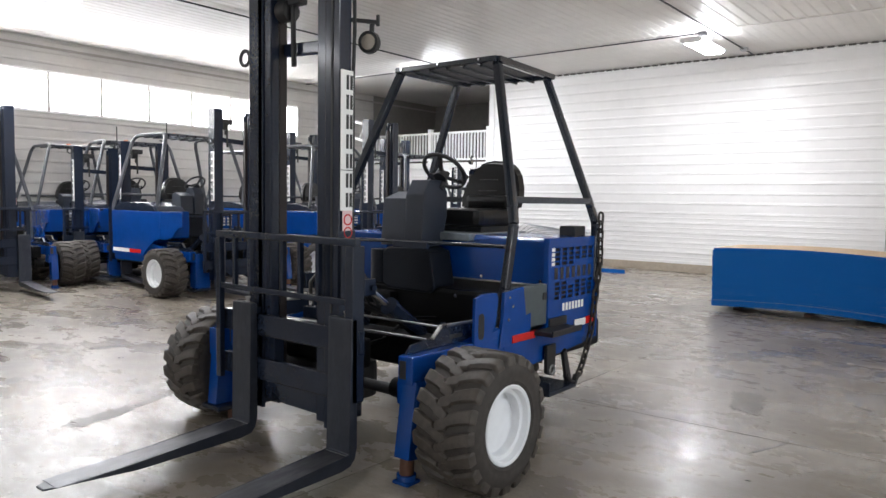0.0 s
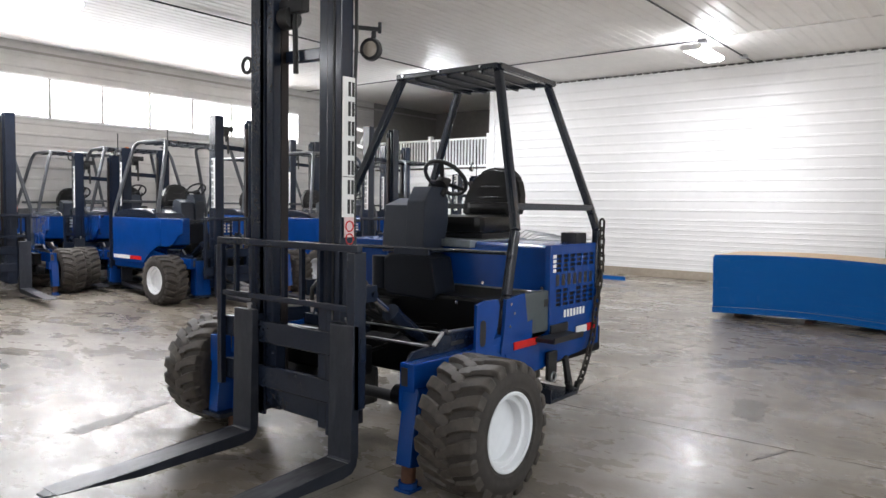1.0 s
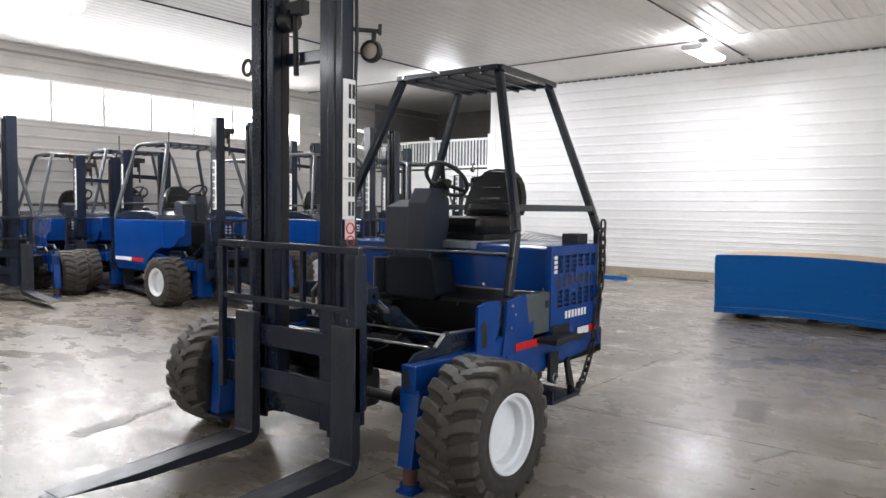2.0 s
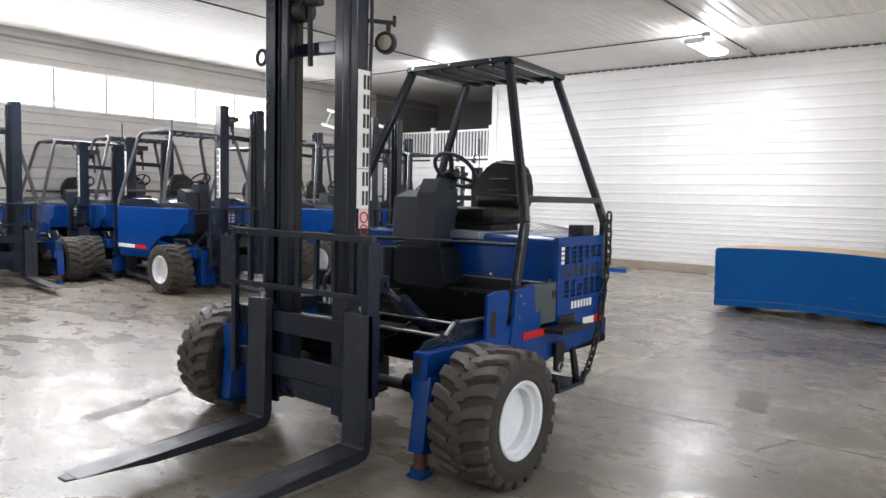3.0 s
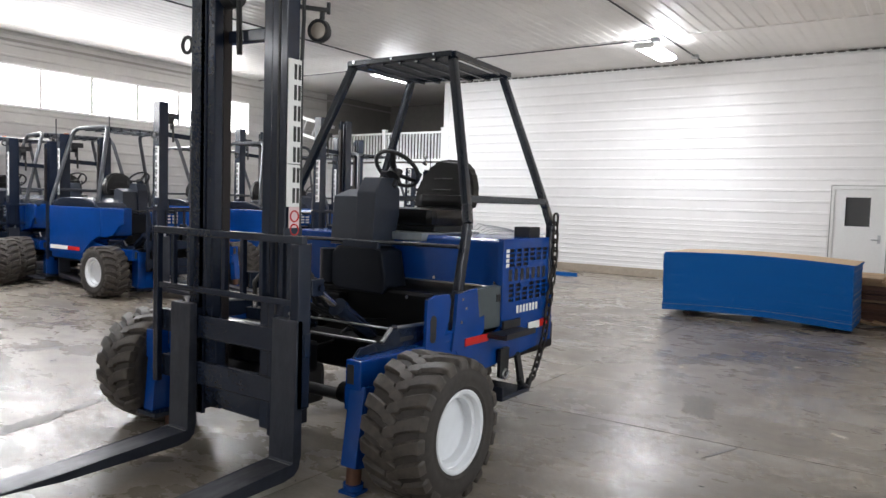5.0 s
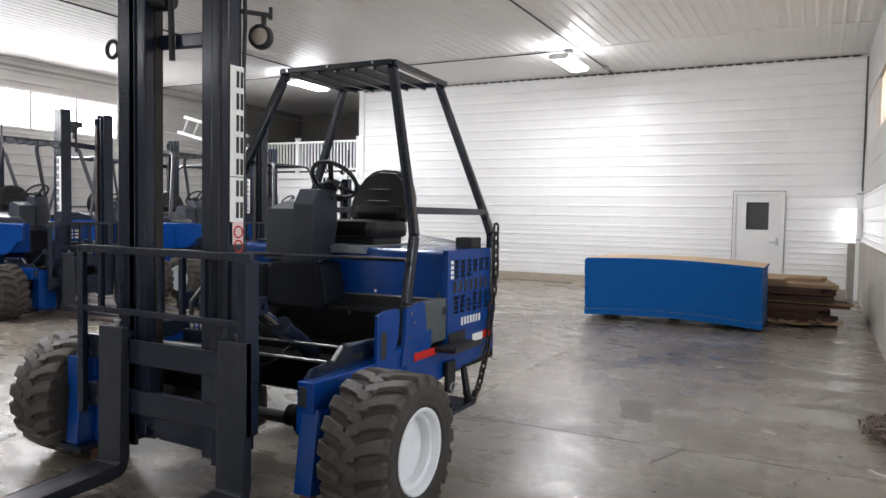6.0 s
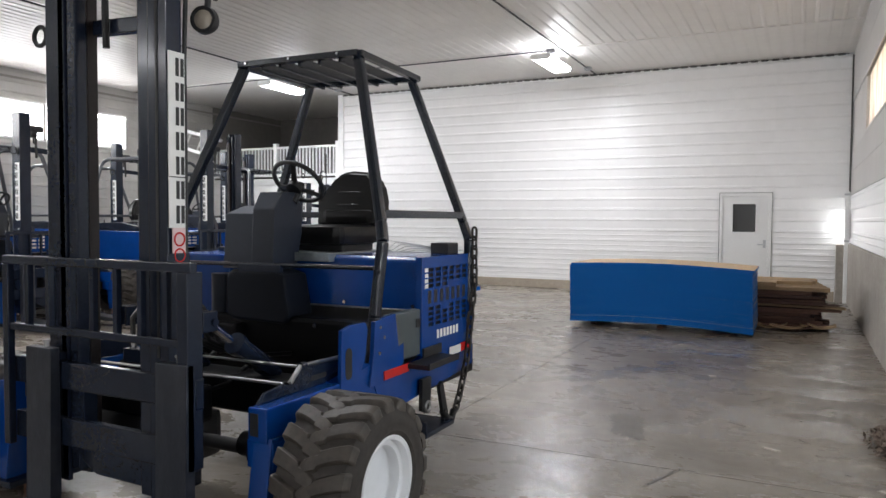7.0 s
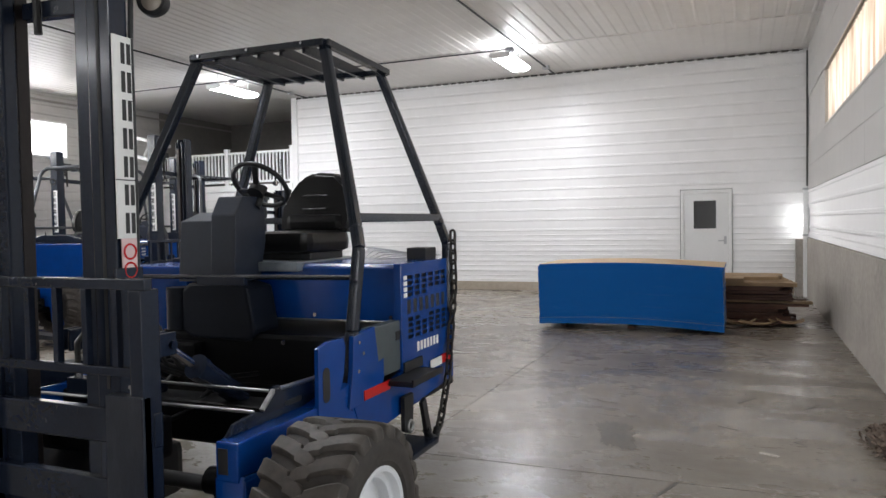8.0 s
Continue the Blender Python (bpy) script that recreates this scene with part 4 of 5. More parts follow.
    for i in range(len(ycuts) - 1):
        for j in range(len(zc) - 1):
            if (i, j) not in holes:
                box(bm, xp - 0.006, xp, ycuts[i], ycuts[i + 1], zc[j], zc[j + 1])
    bmesh.ops.remove_doubles(bm, verts=bm.verts, dist=0.0002)
    lp = part("louvre_panel", bm, BLUE, hood, "blue panel with rows of cut slots", smooth=False)
    # near-black sheet puts the dark of the hood's inside behind the slots
    one("slot_backing", BAY_SHADE, lambda bm: box(bm, 0.956, 0.962, ya + 0.02, yb - 0.02, za + 0.02, zb - 0.02), hood)
    # ink bars paint the dark of lettering cut through the panel
    for k in range(7):
        one("cut_mark", INK, lambda bm: bar_mark(bm, xp + 0.0005, 1.236 + 0.083 * k, 0.044, 0.998, 0.080), lp)
        one("decal_mark", WHITE, lambda bm: bar_mark(bm, xp + 0.0005, 1.36 + 0.047 * k, 0.030, 0.768, 0.054), lp)
    for z_ in rowz[:4]:
        one("white_dash", WHITE, lambda bm: box(bm, xp, xp + 0.001, 1.195, 1.238, z_ - 0.012, z_ + 0.012), lp)
    one("panel_edge", BLUE, lambda bm: box(bm, 0.935, 0.985, yb, yb + 0.03, 0.52, 1.285, 0.006), hood)
    one("panel_edge", BLUE, lambda bm: box(bm, 0.93, 0.975, ya - 0.02, ya, 0.69, 1.285, 0.004), hood)
    # side skirt, fender plates, covers
    one("side_skirt", BLUE, lambda bm: prism(bm, [(0.72, 0.43), (1.86, 0.505), (1.86, 0.69), (1.18, 0.69), (0.86, 0.62), (0.62, 0.62)], "x", 0.945, 0.97, 0.003), f)
    fp = one("fender_plate", BLUE, lambda bm: prism(bm, [(0.30, 0.60), (0.62, 0.60), (0.50, 0.66), (0.48, 0.72), (0.53, 0.80), (0.55, 0.93), (0.53, 0.972), (0.40, 0.975), (0.31, 0.955)], "x", 0.95, 0.972, 0.003), f)
    # black oval paints the shade within the fender's hole
    one("slot", BLACK, lambda bm: prism(bm, rounded(0.34, 0.40, 0.70, 0.86, 0.029), "x", 0.9715, 0.9735), fp, "black oval plate standing in for the shaded slot")
    fp2 = one("fender_plate", BLUE, lambda bm: prism(bm, [(0.56, 0.62), (0.86, 0.62), (0.93, 0.72), (0.86, 0.80), (0.83, 0.985), (0.61, 0.965), (0.60, 0.80)], "x", 0.955, 0.98, 0.003), f)
    for y_, z_ in ((0.66, 0.93), (0.70, 0.87), (0.65, 0.79)):
        one("bolt", CHROME, lambda bm: rod(bm, [(0.98, y_, z_), (0.986, y_, z_)], 0.010, 8), fp2)
    one("tool_box", PLATE, lambda bm: box(bm, 0.90, 0.962, 0.82, 1.172, 0.70, 0.975, 0.008), f, "grey-green side cover")
    one("latch", BLACK, lambda bm: box(bm, 0.962, 0.968, 1.10, 1.15, 0.87, 0.92, 0.003), f)
    one("reflector", RED, lambda bm: box(bm, 0.980, 0.986, 0.70, 0.98, 0.632, 0.682, 0.002), f, "red reflector strip")
    one("reflector", RED, lambda bm: box(bm, 0.978, 0.984, 1.70, 1.845, 0.635, 0.69, 0.002), f, "red reflector strip")
    one("reflector", WHITE, lambda bm: box(bm, 0.978, 0.984, 1.53, 1.70, 0.632, 0.685, 0.002), f, "white reflector strip")
    one("step", BLACK, lambda bm: [box(bm, 0.975, 1.13, 0.96, 1.36, 0.650, 0.678, 0.005), box(bm, 0.975, 0.99, 1.16, 1.40, 0.678, 0.735, 0.004), box(bm, 1.12, 1.132, 0.96, 1.36, 0.665, 0.69, 0.003)], f, "black ribbed step")
    one("lower_step", GREY, lambda bm: [box(bm, 0.72, 1.10, 0.98, 1.36, 0.245, 0.275, 0.006), box(bm, 0.72, 1.10, 0.98, 0.995, 0.275, 0.34)], f)
    hook = one("tow_bracket", BLACK, lambda bm: [prism(bm, [(1.10, 0.37), (1.16, 0.345), (1.21, 0.38), (1.22, 0.56), (1.10, 0.56)], "x", 0.985, 1.01, 0.004), prism(bm, [(1.24, 0.50), (1.29, 0.52), (1.37, 0.30), (1.31, 0.27)], "x", 1.03, 1.055, 0.006)], f)
    one("eye", WORN, lambda bm: rod(bm, arc((1.013, 1.165, 0.385), 0.03, 0, 2 * math.pi * 15 / 16, 15), 0.009, 8, True), hook)
    one("hook", BLACK, lambda bm: [rod(bm, [(1.045, 1.30, 0.33), (1.055, 1.35, 0.27), (1.06, 1.40, 0.26), (1.06, 1.43, 0.31)], 0.022, 10)], hook)
    hang_chain(f, [(1.005, 1.86, 1.42), (1.01, 1.86, 1.1), (1.0, 1.81, 0.80), (1.01, 1.74, 0.58), (1.02, 1.64, 0.43), (1.045, 1.51, 0.32), (1.06, 1.42, 0.29), (1.06, 1.40, 0.30)])
    # off-side tank and its cover
    tank = one("side_tank", BLUE, lambda bm: prism(bm, [(1.05, 0.62), (2.0, 0.62), (2.0, 1.27), (1.05, 1.27)] if main else [(1.02, 0.55), (2.02, 0.55), (2.02, 1.29), (0.52, 1.29), (0.52, 0.86), (0.62, 0.84), (0.74, 0.80), (0.88, 0.72)], "x", -0.96 if main else -1.0, -0.43 if main else -0.48, 0.015), f)
    if not main:
        one("wheel_fender", BLUE, lambda bm: prism(bm, [(0.515, 1.286), (-0.06, 1.286), (-0.10, 1.25), (-0.10, 1.06), (0.02, 1.04), (0.16, 0.90), (0.34, 0.85), (0.515, 0.85)], "x", -1.0, -0.965, 0.006), tank, "thin blue fender over the wheel")
    if main:
        one("tank_lid", GREY, lambda bm: box(bm, -0.93, -0.50, 1.45, 1.85, 1.27, 1.30, 0.012), tank)
    else:
        one("tank_lid", GREY, lambda bm: prism(bm, [(1.99, 1.288), (1.99, 1.35), (1.60, 1.425), (1.05, 1.44), (0.72, 1.37), (0.62, 1.288)], "x", -0.99, -0.49, 0.02), tank, "humped slate lid")
    one("stripe", RED, lambda bm: box(bm, -0.966 if main else -1.006, -0.96 if main else -1.0, 1.1, 1.45, 0.66 if main else 0.60, 0.72 if main else 0.66, 0.002), tank, "red reflector strip")
    one("stripe", WHITE, lambda bm: box(bm, -0.966 if main else -1.006, -0.96 if main else -1.0, 1.45, 1.98, 0.66 if main else 0.60, 0.72 if main else 0.66, 0.002), tank, "white reflector strip")
    one("off_skirt", BLUE, lambda bm: box(bm, -0.97, -0.92, 0.75, 2.0, 0.46, 0.64, 0.006), f)
    # hydraulic tank in front of the operator
    one("front_tank", TANKP, lambda bm: prism(bm, [(-0.36, 0.90), (-0.30, 0.86), (0.12, 0.85), (0.16, 0.90), (0.11, 1.16), (0.02, 1.185), (-0.30, 1.185), (-0.36, 1.14)], "y", 0.92, 1.17, 0.02), f, "dark slate tank with chamfered ends")
    one("filter_drum", TANKP, lambda bm: rod(bm, [(-0.43, 0.98, 0.90), (-0.43, 0.98, 1.13), (-0.43, 0.98, 1.15)], 0.075, 20), f, "black filter drum beside the tank")
    # deck, console, steering wheel
    one("deck", DECKP, lambda bm: box(bm, -0.48, 0.32, 1.12, 1.90, 1.24, 1.295, 0.006), f)
    one("console", CONSOLEP, lambda bm: [prism(bm, [(0.92, 1.19), (1.20, 1.19), (1.20, 1.55), (1.12, 1.60), (0.95, 1.545)], "x", -0.375, -0.135, 0.006), prism(bm, [(0.90, 1.19), (1.14, 1.19), (1.20, 1.42), (1.20, 1.60), (1.13, 1.685), (0.99, 1.685), (0.92, 1.575)], "x", -0.125, 0.05, 0.008)], f)
    col = one("steering_column", BLACK, lambda bm: rod(bm, [(0.04, 1.12, 1.62), (0.04, 1.20, 1.745)], 0.028, 12), f)
    bm = bmesh.new()
    ring = arc((0, 0, 0), 0.172, 0, 2 * math.pi * 31 / 32, 31, "z")
    rod(bm, ring, 0.0155, 10, True)
    for a in (35, 155, 275):
        c, s_ = math.cos(radians(a)), math.sin(radians(a))
        bar(bm, (0.02 * c, 0.02 * s_, -0.045), (0.165 * c, 0.165 * s_, -0.004), 0.034, 0.012)
    rod(bm, [(0, 0, -0.075), (0, 0, -0.03)], 0.05, 16)
    w = part("steering_wheel", bm, BLACK, f, "black three-spoke steering wheel")
    w.matrix_local = Matrix.Translation((0.045, 1.165, 1.755)) @ pose(0, 0, 0, -44, 0, 0) @ pose(0, 0, 0, 0, 0, 12)
    bm = bmesh.new()
    rod(bm, [(0.15, 0.07, 0.01), (0.15, 0.07, 0.05)], 0.018, 10)
    part("spinner_knob", bm, BLACK, w)
    # seat
    bm = bmesh.new()
    box(bm, -0.25, 0.31, 1.26, 1.78, 1.335, 1.475, 0.06)
    st = part("seat_cushion", bm, SEATV, f, "black vinyl seat cushion")
    bm = bmesh.new()
    back = [(-0.13, 1.45), (0.41, 1.45), (0.425, 1.60), (0.37, 1.76), (0.27, 1.845), (0.10, 1.86), (-0.01, 1.82), (-0.10, 1.70), (-0.14, 1.58)]
    lo = [(x - 0.08, z + 0.01) for x, z in back]
    vs1 = [bm.verts.new((x, 1.70 + (z - 1.45) * 0.22, z)) for x, z in lo]
    vs2 = [bm.verts.new((x, 1.83 + (z - 1.45) * 0.22, z)) for x, z in lo]
    fs = [bm.faces.new(vs1), bm.faces.new(vs2[::-1])] + [bm.faces.new((vs1[i], vs2[i], vs2[(i + 1) % 9], vs1[(i + 1) % 9])) for i in range(9)]
    bmesh.ops.bevel(bm, geom=list({e for f_ in fs for e in f_.edges}), offset=0.026, segments=3, affect="EDGES")
    bk = part("seat_back", bm, SEATV, f, "black vinyl backrest with sewn panels")
    for z in (1.62, 1.71):
        one("back_seam", BLACK, lambda bm: rod(bm, [(-0.04, 1.694 + (z - 1.45) * 0.22, z), (0.14, 1.694 + (z - 1.45) * 0.22, z)], 0.004, 6), bk)
    one("seat_bolster", SEATV, lambda bm: [box(bm, -0.16, 0.28, 1.698, 1.80, 1.475, 1.585, 0.045)], bk)
    one("seat_base", BLACK, lambda bm: [box(bm, -0.14, 0.26, 1.36, 1.75, 1.29, 1.36, 0.012)], f)
    one("front_rail", GUARDP, lambda bm: [rod(bm, [(-0.62, 0.60, 1.24), (0.965, 0.62, 1.252)], 0.013, 10)], f)
    one("rail_plate", GREY, lambda bm: [box(bm, 0.05, 0.36, 0.585, 0.615, 1.205, 1.25, 0.004)], f)
    one("filter_box", BLACK, lambda bm: box(bm, 0.80, 0.93, 1.60, 1.76, 1.285, 1.36, 0.006), f)
    # cage
    cm = GUARDP if main else GUARDB
    if main:
        pts_fr = [(0.945, 0.62, 0.72), (0.945, 0.66, 0.98), (0.94, 0.755, 1.39), (0.90, 0.80, 1.50), (0.58, 1.06, 2.50)]
        pts_rr = [(0.965, 1.85, 0.95), (0.965, 1.855, 1.38), (0.92, 1.855, 1.50), (0.515, 1.85, 2.492)]
        pts_fl = [(-0.72, 0.78, 0.72), (-0.72, 0.78, 1.10), (-0.70, 0.80, 1.42), (-0.29, 1.04, 2.50)]
        pts_rl = [(-0.78, 1.88, 0.70), (-0.78, 1.88, 1.40), (-0.40, 1.89, 2.525)]
        for pts in (pts_fr, pts_rr, pts_fl, pts_rl):
            one("cage_post", cm, lambda bm: [bar(bm, p, q, 0.053, 0.053, (0, 1, 0), 0.009) for p, q in zip(pts, pts[1:])], f)
        one("cage_rail", cm, lambda bm: bar(bm, (0.89, 0.83, 1.545), (0.91, 1.84, 1.545), 0.04, 0.045, (0, 0, 1), 0.004), f)
        one("cage_rail", cm, lambda bm: bar(bm, (-0.76, 1.87, 1.545), (0.91, 1.87, 1.545), 0.04, 0.045, (0, 0, 1), 0.004), f)
        FL, FR, RL, RR = (-0.31, 1.02, 2.515), (0.60, 1.03, 2.515), (-0.44, 1.93, 2.545), (0.545, 1.88, 2.51)
        roof = one("roof_frame", cm, lambda bm: [bar(bm, p, q, 0.05, 0.038, (0, 0, 1), 0.005) for p, q in ((FL, FR), (RL, RR), (FL, RL), (FR, RR))], f)
        for k in range(5):
            u = (k + 1) / 6
            p, q = Vector(FL).lerp(Vector(FR), u), Vector(RL).lerp(Vector(RR), u)
            one("roof_slat", cm, lambda bm: bar(bm, p + Vector((0, 0.02, -0.010)), q - Vector((0, 0.02, 0.010)), 0.020, 0.062, (0, 0, 1), 0.003), roof)
        for k in range(3):
            p = Vector(FL).lerp(Vector(FR), (0.07, 0.45, 0.85)[k])
            one("roof_bolt", CHROME, lambda bm: rod(bm, [p + Vector((0, -0.02, 0.003)), p + Vector((0, -0.034, 0.003))], 0.009, 8), roof)
        for k in range(7):
            one("tie_wire", WORN, lambda bm: rod(bm, [(0.60 + 0.02 * k, 1.28 + 0.02 * k, 1.30), (0.52 + 0.04 * k, 1.55, 1.37 - 0.012 * k), (0.66 + 0.03 * k, 1.72, 1.34 - 0.006 * k), (0.74 + 0.03 * k, 1.86, 1.305)], 0.003, 5), f, "loose grey wire on the hood")
    else:
        for xs_ in (0.62, -0.55):
            s = 1 if xs_ > 0 else -1
            one("cage_hoop", cm, lambda bm: rod(bm, [(s * 0.90, 0.75, 0.98), (s * 0.90, 0.76, 1.38), (xs_ + s * 0.05, 1.02, 2.45), (xs_ + s * 0.01, 1.07, 2.53), (xs_, 1.15, 2.57), (xs_, 1.95, 2.57), (xs_ + s * 0.01, 2.05, 2.53), (xs_ + s * 0.04, 2.09, 2.45), (s * 0.90, 2.14, 1.38), (s * 0.90, 2.14, 0.95)], 0.031, 10), f)
        for y_, z_ in ((1.2, 2.57), (1.55, 2.57), (1.9, 2.57), (2.12, 1.55)):
            half = 0.62 if z_ > 2 else 0.86
            one("cage_rail", cm, lambda bm: rod(bm, [(-half * 0.9, y_, z_), (half, y_, z_)], 0.022, 8), f)
        for k in range(6):
            one("roof_slat", GUARDP, lambda bm: box(bm, -0.45 + 0.17 * k, -0.435 + 0.17 * k, 1.16, 1.94, 2.535, 2.575), f)
        for i in range(2):
            for j in range(4):
                one("vent_slot", WHITE, lambda bm: box(bm, 0.56 + 0.14 * i, 0.66 + 0.14 * i, 1.172, 1.178, 1.02 + 0.055 * j, 1.05 + 0.055 * j, 0.001), hood)
        one("beacon", ORANGE, lambda bm: rod(bm, [(0.1, 1.92, 2.585), (0.1, 1.92, 2.66)], 0.04, 12), f, "amber warning beacon")
    # mast
    mz = 3.05 if main else 2.88
    for s, x0, x1 in ((-1, -0.262, -0.085), (1, 0.372, 0.560)):
        xo = x0 if s < 0 else x1
        xc = xo + 0.06 if s < 0 else xo - 0.10
        def channel(bm, x, reach, thick, ya, yb, za, zb):
            pts = [(x, ya), (x - s * reach, ya), (x - s * reach, ya + thick), (x - s * thick, ya + thick), (x - s * thick, yb - thick), (x - s * reach, yb - thick), (x - s * reach, yb), (x, yb)]
            prism(bm, pts, "z", za, zb, 0.005)
        yb = -0.265 if not main else -0.235 if s < 0 else -0.325
        rl = one("mast_rail", GREY, lambda bm: channel(bm, xo, 0.15 if not main else 0.128 if s < 0 else 0.115, 0.024, -0.425 if not main else -0.385 if s < 0 else -0.41, yb, 0.24, mz), f)
        xi = xo - s * (0.105 if s > 0 or not main else 0.085)
        one("inner_rail", GREY, lambda bm: channel(bm, xi, 0.10 if s > 0 and main else 0.07 if not main else 0.045, 0.018, -0.385, yb + 0.02, 0.26, mz - 0.05), rl)
        # black strip paints the dark gap between the mast channels
        if s > 0:
            one("rail_groove", BLACK, lambda bm: box(bm, xo - 0.066, xo - 0.050, -0.4125, -0.409, 0.9, mz - 0.02), rl)
        if main and s < 0:
            one("greasy_web", BROWNCH, lambda bm: [box(bm, -0.132, -0.068, -0.306, -0.25, 0.30, mz - 0.02, 0.004)], rl, "black-brown greased inner mast web")
            one("inner_flange", GREY, lambda bm: [box(bm, -0.132, -0.064, -0.374, -0.309, 0.30, mz - 0.01, 0.010)], rl)
        one("lift_chain", BROWNCH, lambda bm: [box(bm, xi - s * (0.065 if s > 0 or not main else 0.038) - 0.02, xi - s * (0.065 if s > 0 or not main else 0.038) + 0.02, -0.33, -0.27, 0.75, mz - 0.15, 0.006)], rl, "greasy brown lift chain")
        one("lift_cylinder", BLACK, lambda bm: [rod(bm, [(xc, yb + 0.03, 0.35), (xc, yb + 0.03, 2.2)], 0.036, 14)], rl)
        one("cylinder_rod", CHROME if not main else BLACK, lambda bm: rod(bm, [(xc, yb + 0.03, 2.2), (xc, yb + 0.03, mz - 0.1)], 0.020, 10), rl)
        one("rail_stop", GREY, lambda bm: box(bm, min(xo + s * 0.002, xo + s * 0.018), max(xo + s * 0.002, xo + s * 0.018), -0.43 if s > 0 or not main else -0.37, -0.30, 1.20 if main else 1.1, 1.36, 0.004), rl)
    one("mast_crossbar", GREY, lambda bm: [bar(bm, (-0.10, -0.25, 2.425), (0.40, -0.25, 2.405), 0.05, 0.07, (0, 0, 1), 0.006)], f)
    one("mast_crossbar", GREY, lambda bm: [box(bm, -0.24, 0.54, -0.26, -0.20, 0.28, 0.42, 0.006)], f)
    if main:
        one("mast_crossbar", GREY, lambda bm: [box(bm, -0.24, 0.54, -0.25, -0.20, mz - 0.12, mz - 0.02, 0.006)], f)
        # hoses and their manifold between the rails
        vb = one("hose_manifold", GREY, lambda bm: [box(bm, 0.02, 0.34, -0.20, -0.13, 0.80, 0.87, 0.008)], f, "slate manifold block between the mast rails")
        for k in range(4):
            xk = 0.05 + 0.075 * k
            one("manifold_hose", HOSE, lambda bm: rod(bm, [(xk, -0.16, 0.87), (xk + 0.01, -0.17, 1.02 + 0.03 * k), (xk + 0.05, -0.10, 1.12 + 0.02 * k), (xk + 0.03, 0.05, 1.06), (xk - 0.02, 0.22, 0.86), (xk - 0.05, 0.5, 0.74)], 0.013, 8), vb)
            one("hose_fitting", CHROME, lambda bm: [rod(bm, [(xk, -0.16, 0.865), (xk, -0.16, 0.905)], 0.017, 6)], vb, "bright hose fitting")
    one("sheave_block", BLACK, lambda bm: [rod(bm, [(-0.05, -0.30, 2.64), (0.03, -0.30, 2.64)], 0.065, 18), box(bm, -0.08, 0.14, -0.33, -0.27, 2.66, 2.74, 0.008)], f)
    one("hose_drop", HOSE, lambda bm: [rod(bm, [(0.045, -0.30, 2.68), (0.05, -0.30, 2.45), (0.055, -0.30, 2.31)], 0.016, 8), rod(bm, [(0.02, -0.28, 2.68), (0.03, -0.28, 2.5)], 0.012, 8)], f)
    one("mast_ring", BLACK, lambda bm: [rod(bm, arc((-0.312, -0.375, 2.385), 0.045, 0, 2 * math.pi * 15 / 16, 15, "y"), 0.011, 8, True), box(bm, -0.272, -0.255, -0.385, -0.365, 2.36, 2.41, 0.003)], f)
    one("mast_hose", HOSE, lambda bm: [rod(bm, [(0.566, -0.318, 0.9), (0.568, -0.314, 1.6), (0.566, -0.316, 2.2), (0.572, -0.312, 2.45), (0.568, -0.316, 2.9)], 0.010, 8)], f)
    # work lamp on a bracket
    wl = one("work_lamp", BLACK, lambda bm: [lathe(bm, [(0.0, 0.02), (-0.003, 0.046), (-0.008, 0.050), (-0.008, 0.060), (0.025, 0.064), (0.06, 0.048), (0.085, 0.02)], 0, 0, 0, 24)], f, "round black work lamp")
    wl.matrix_local = Matrix.Translation((0.565, -0.20, 2.41)) @ pose(0, 0, 0, 0, 0, 106)
    bm = bmesh.new()
    lathe(bm, [(-0.010, 0.01), (-0.008, 0.030), (-0.002, 0.045)], 0, 0, 0, 24)
    part("lamp_lens", bm, LENS, wl, "cream frosted lens")
    one("lamp_bracket", BLACK, lambda bm: [bar(bm, (0.44, -0.33, 2.53), (0.60, -0.16, 2.52), 0.02, 0.02), rod(bm, [(0.565, -0.17, 2.52), (0.562, -0.17, 2.46)], 0.014, 8), rod(bm, [(0.60, -0.16, 2.50), (0.60, -0.16, 2.56)], 0.010, 8)], f)
    # sign on the mast's side
    sx_ = 0.573 if main else -0.267
    sg = one("mast_sign", WHITE, lambda bm: box(bm, sx_, sx_ + 0.005, -0.416, -0.326, 1.47, 2.228, 0.001), f, "white upright plate with black block marks")
    for i in range(7):
        one("sign_mark", INK, lambda bm: [bar_mark(bm, 0.5785 if main else -0.2675, ym, 0.019, 2.125 - i * 0.106, 0.078) for ym in (-0.378, -0.350)], sg)
    one("sign_seam", INK, lambda bm: box(bm, 0.578 if main else -0.2675, 0.5795 if main else -0.266, -0.416, -0.326, 1.688, 1.692), sg)
    wn = one("warning_sticker", PINK, lambda bm: box(bm, 0.570, 0.574, -0.395, -0.322, 1.29, 1.475, 0.001), f, "pink and white warning sticker")
    for z in (1.36, 1.43):
        one("warning_ring", RED, lambda bm: rod(bm, arc((0.5755, -0.358, z - 0.01), 0.028, 0, 2 * math.pi * 19 / 20, 19), 0.004, 6, True), wn)
    for s in (0.42, -0.10):
        tilt_cylinder(f, s)
    # carriage, load fence, forks
    cg = one("carriage", GREY, lambda bm: [box(bm, -0.48, 0.74, -0.43, -0.385, 0.70, 0.83, 0.006), box(bm, -0.46, 0.72, -0.43, -0.385, 0.43, 0.56, 0.006)] + [box(bm, xa, xa + 0.06, -0.384, -0.31, 0.38, 0.81, 0.004) for xa in (-0.08, 0.38)], f)
    one("lower_guard", GREY, lambda bm: prism(bm, [(-0.05, 0.42), (0.60, 0.42), (0.60, 0.33), (0.52, 0.29), (0.05, 0.30), (-0.05, 0.36)], "y", -0.38, -0.33, 0.006), cg)
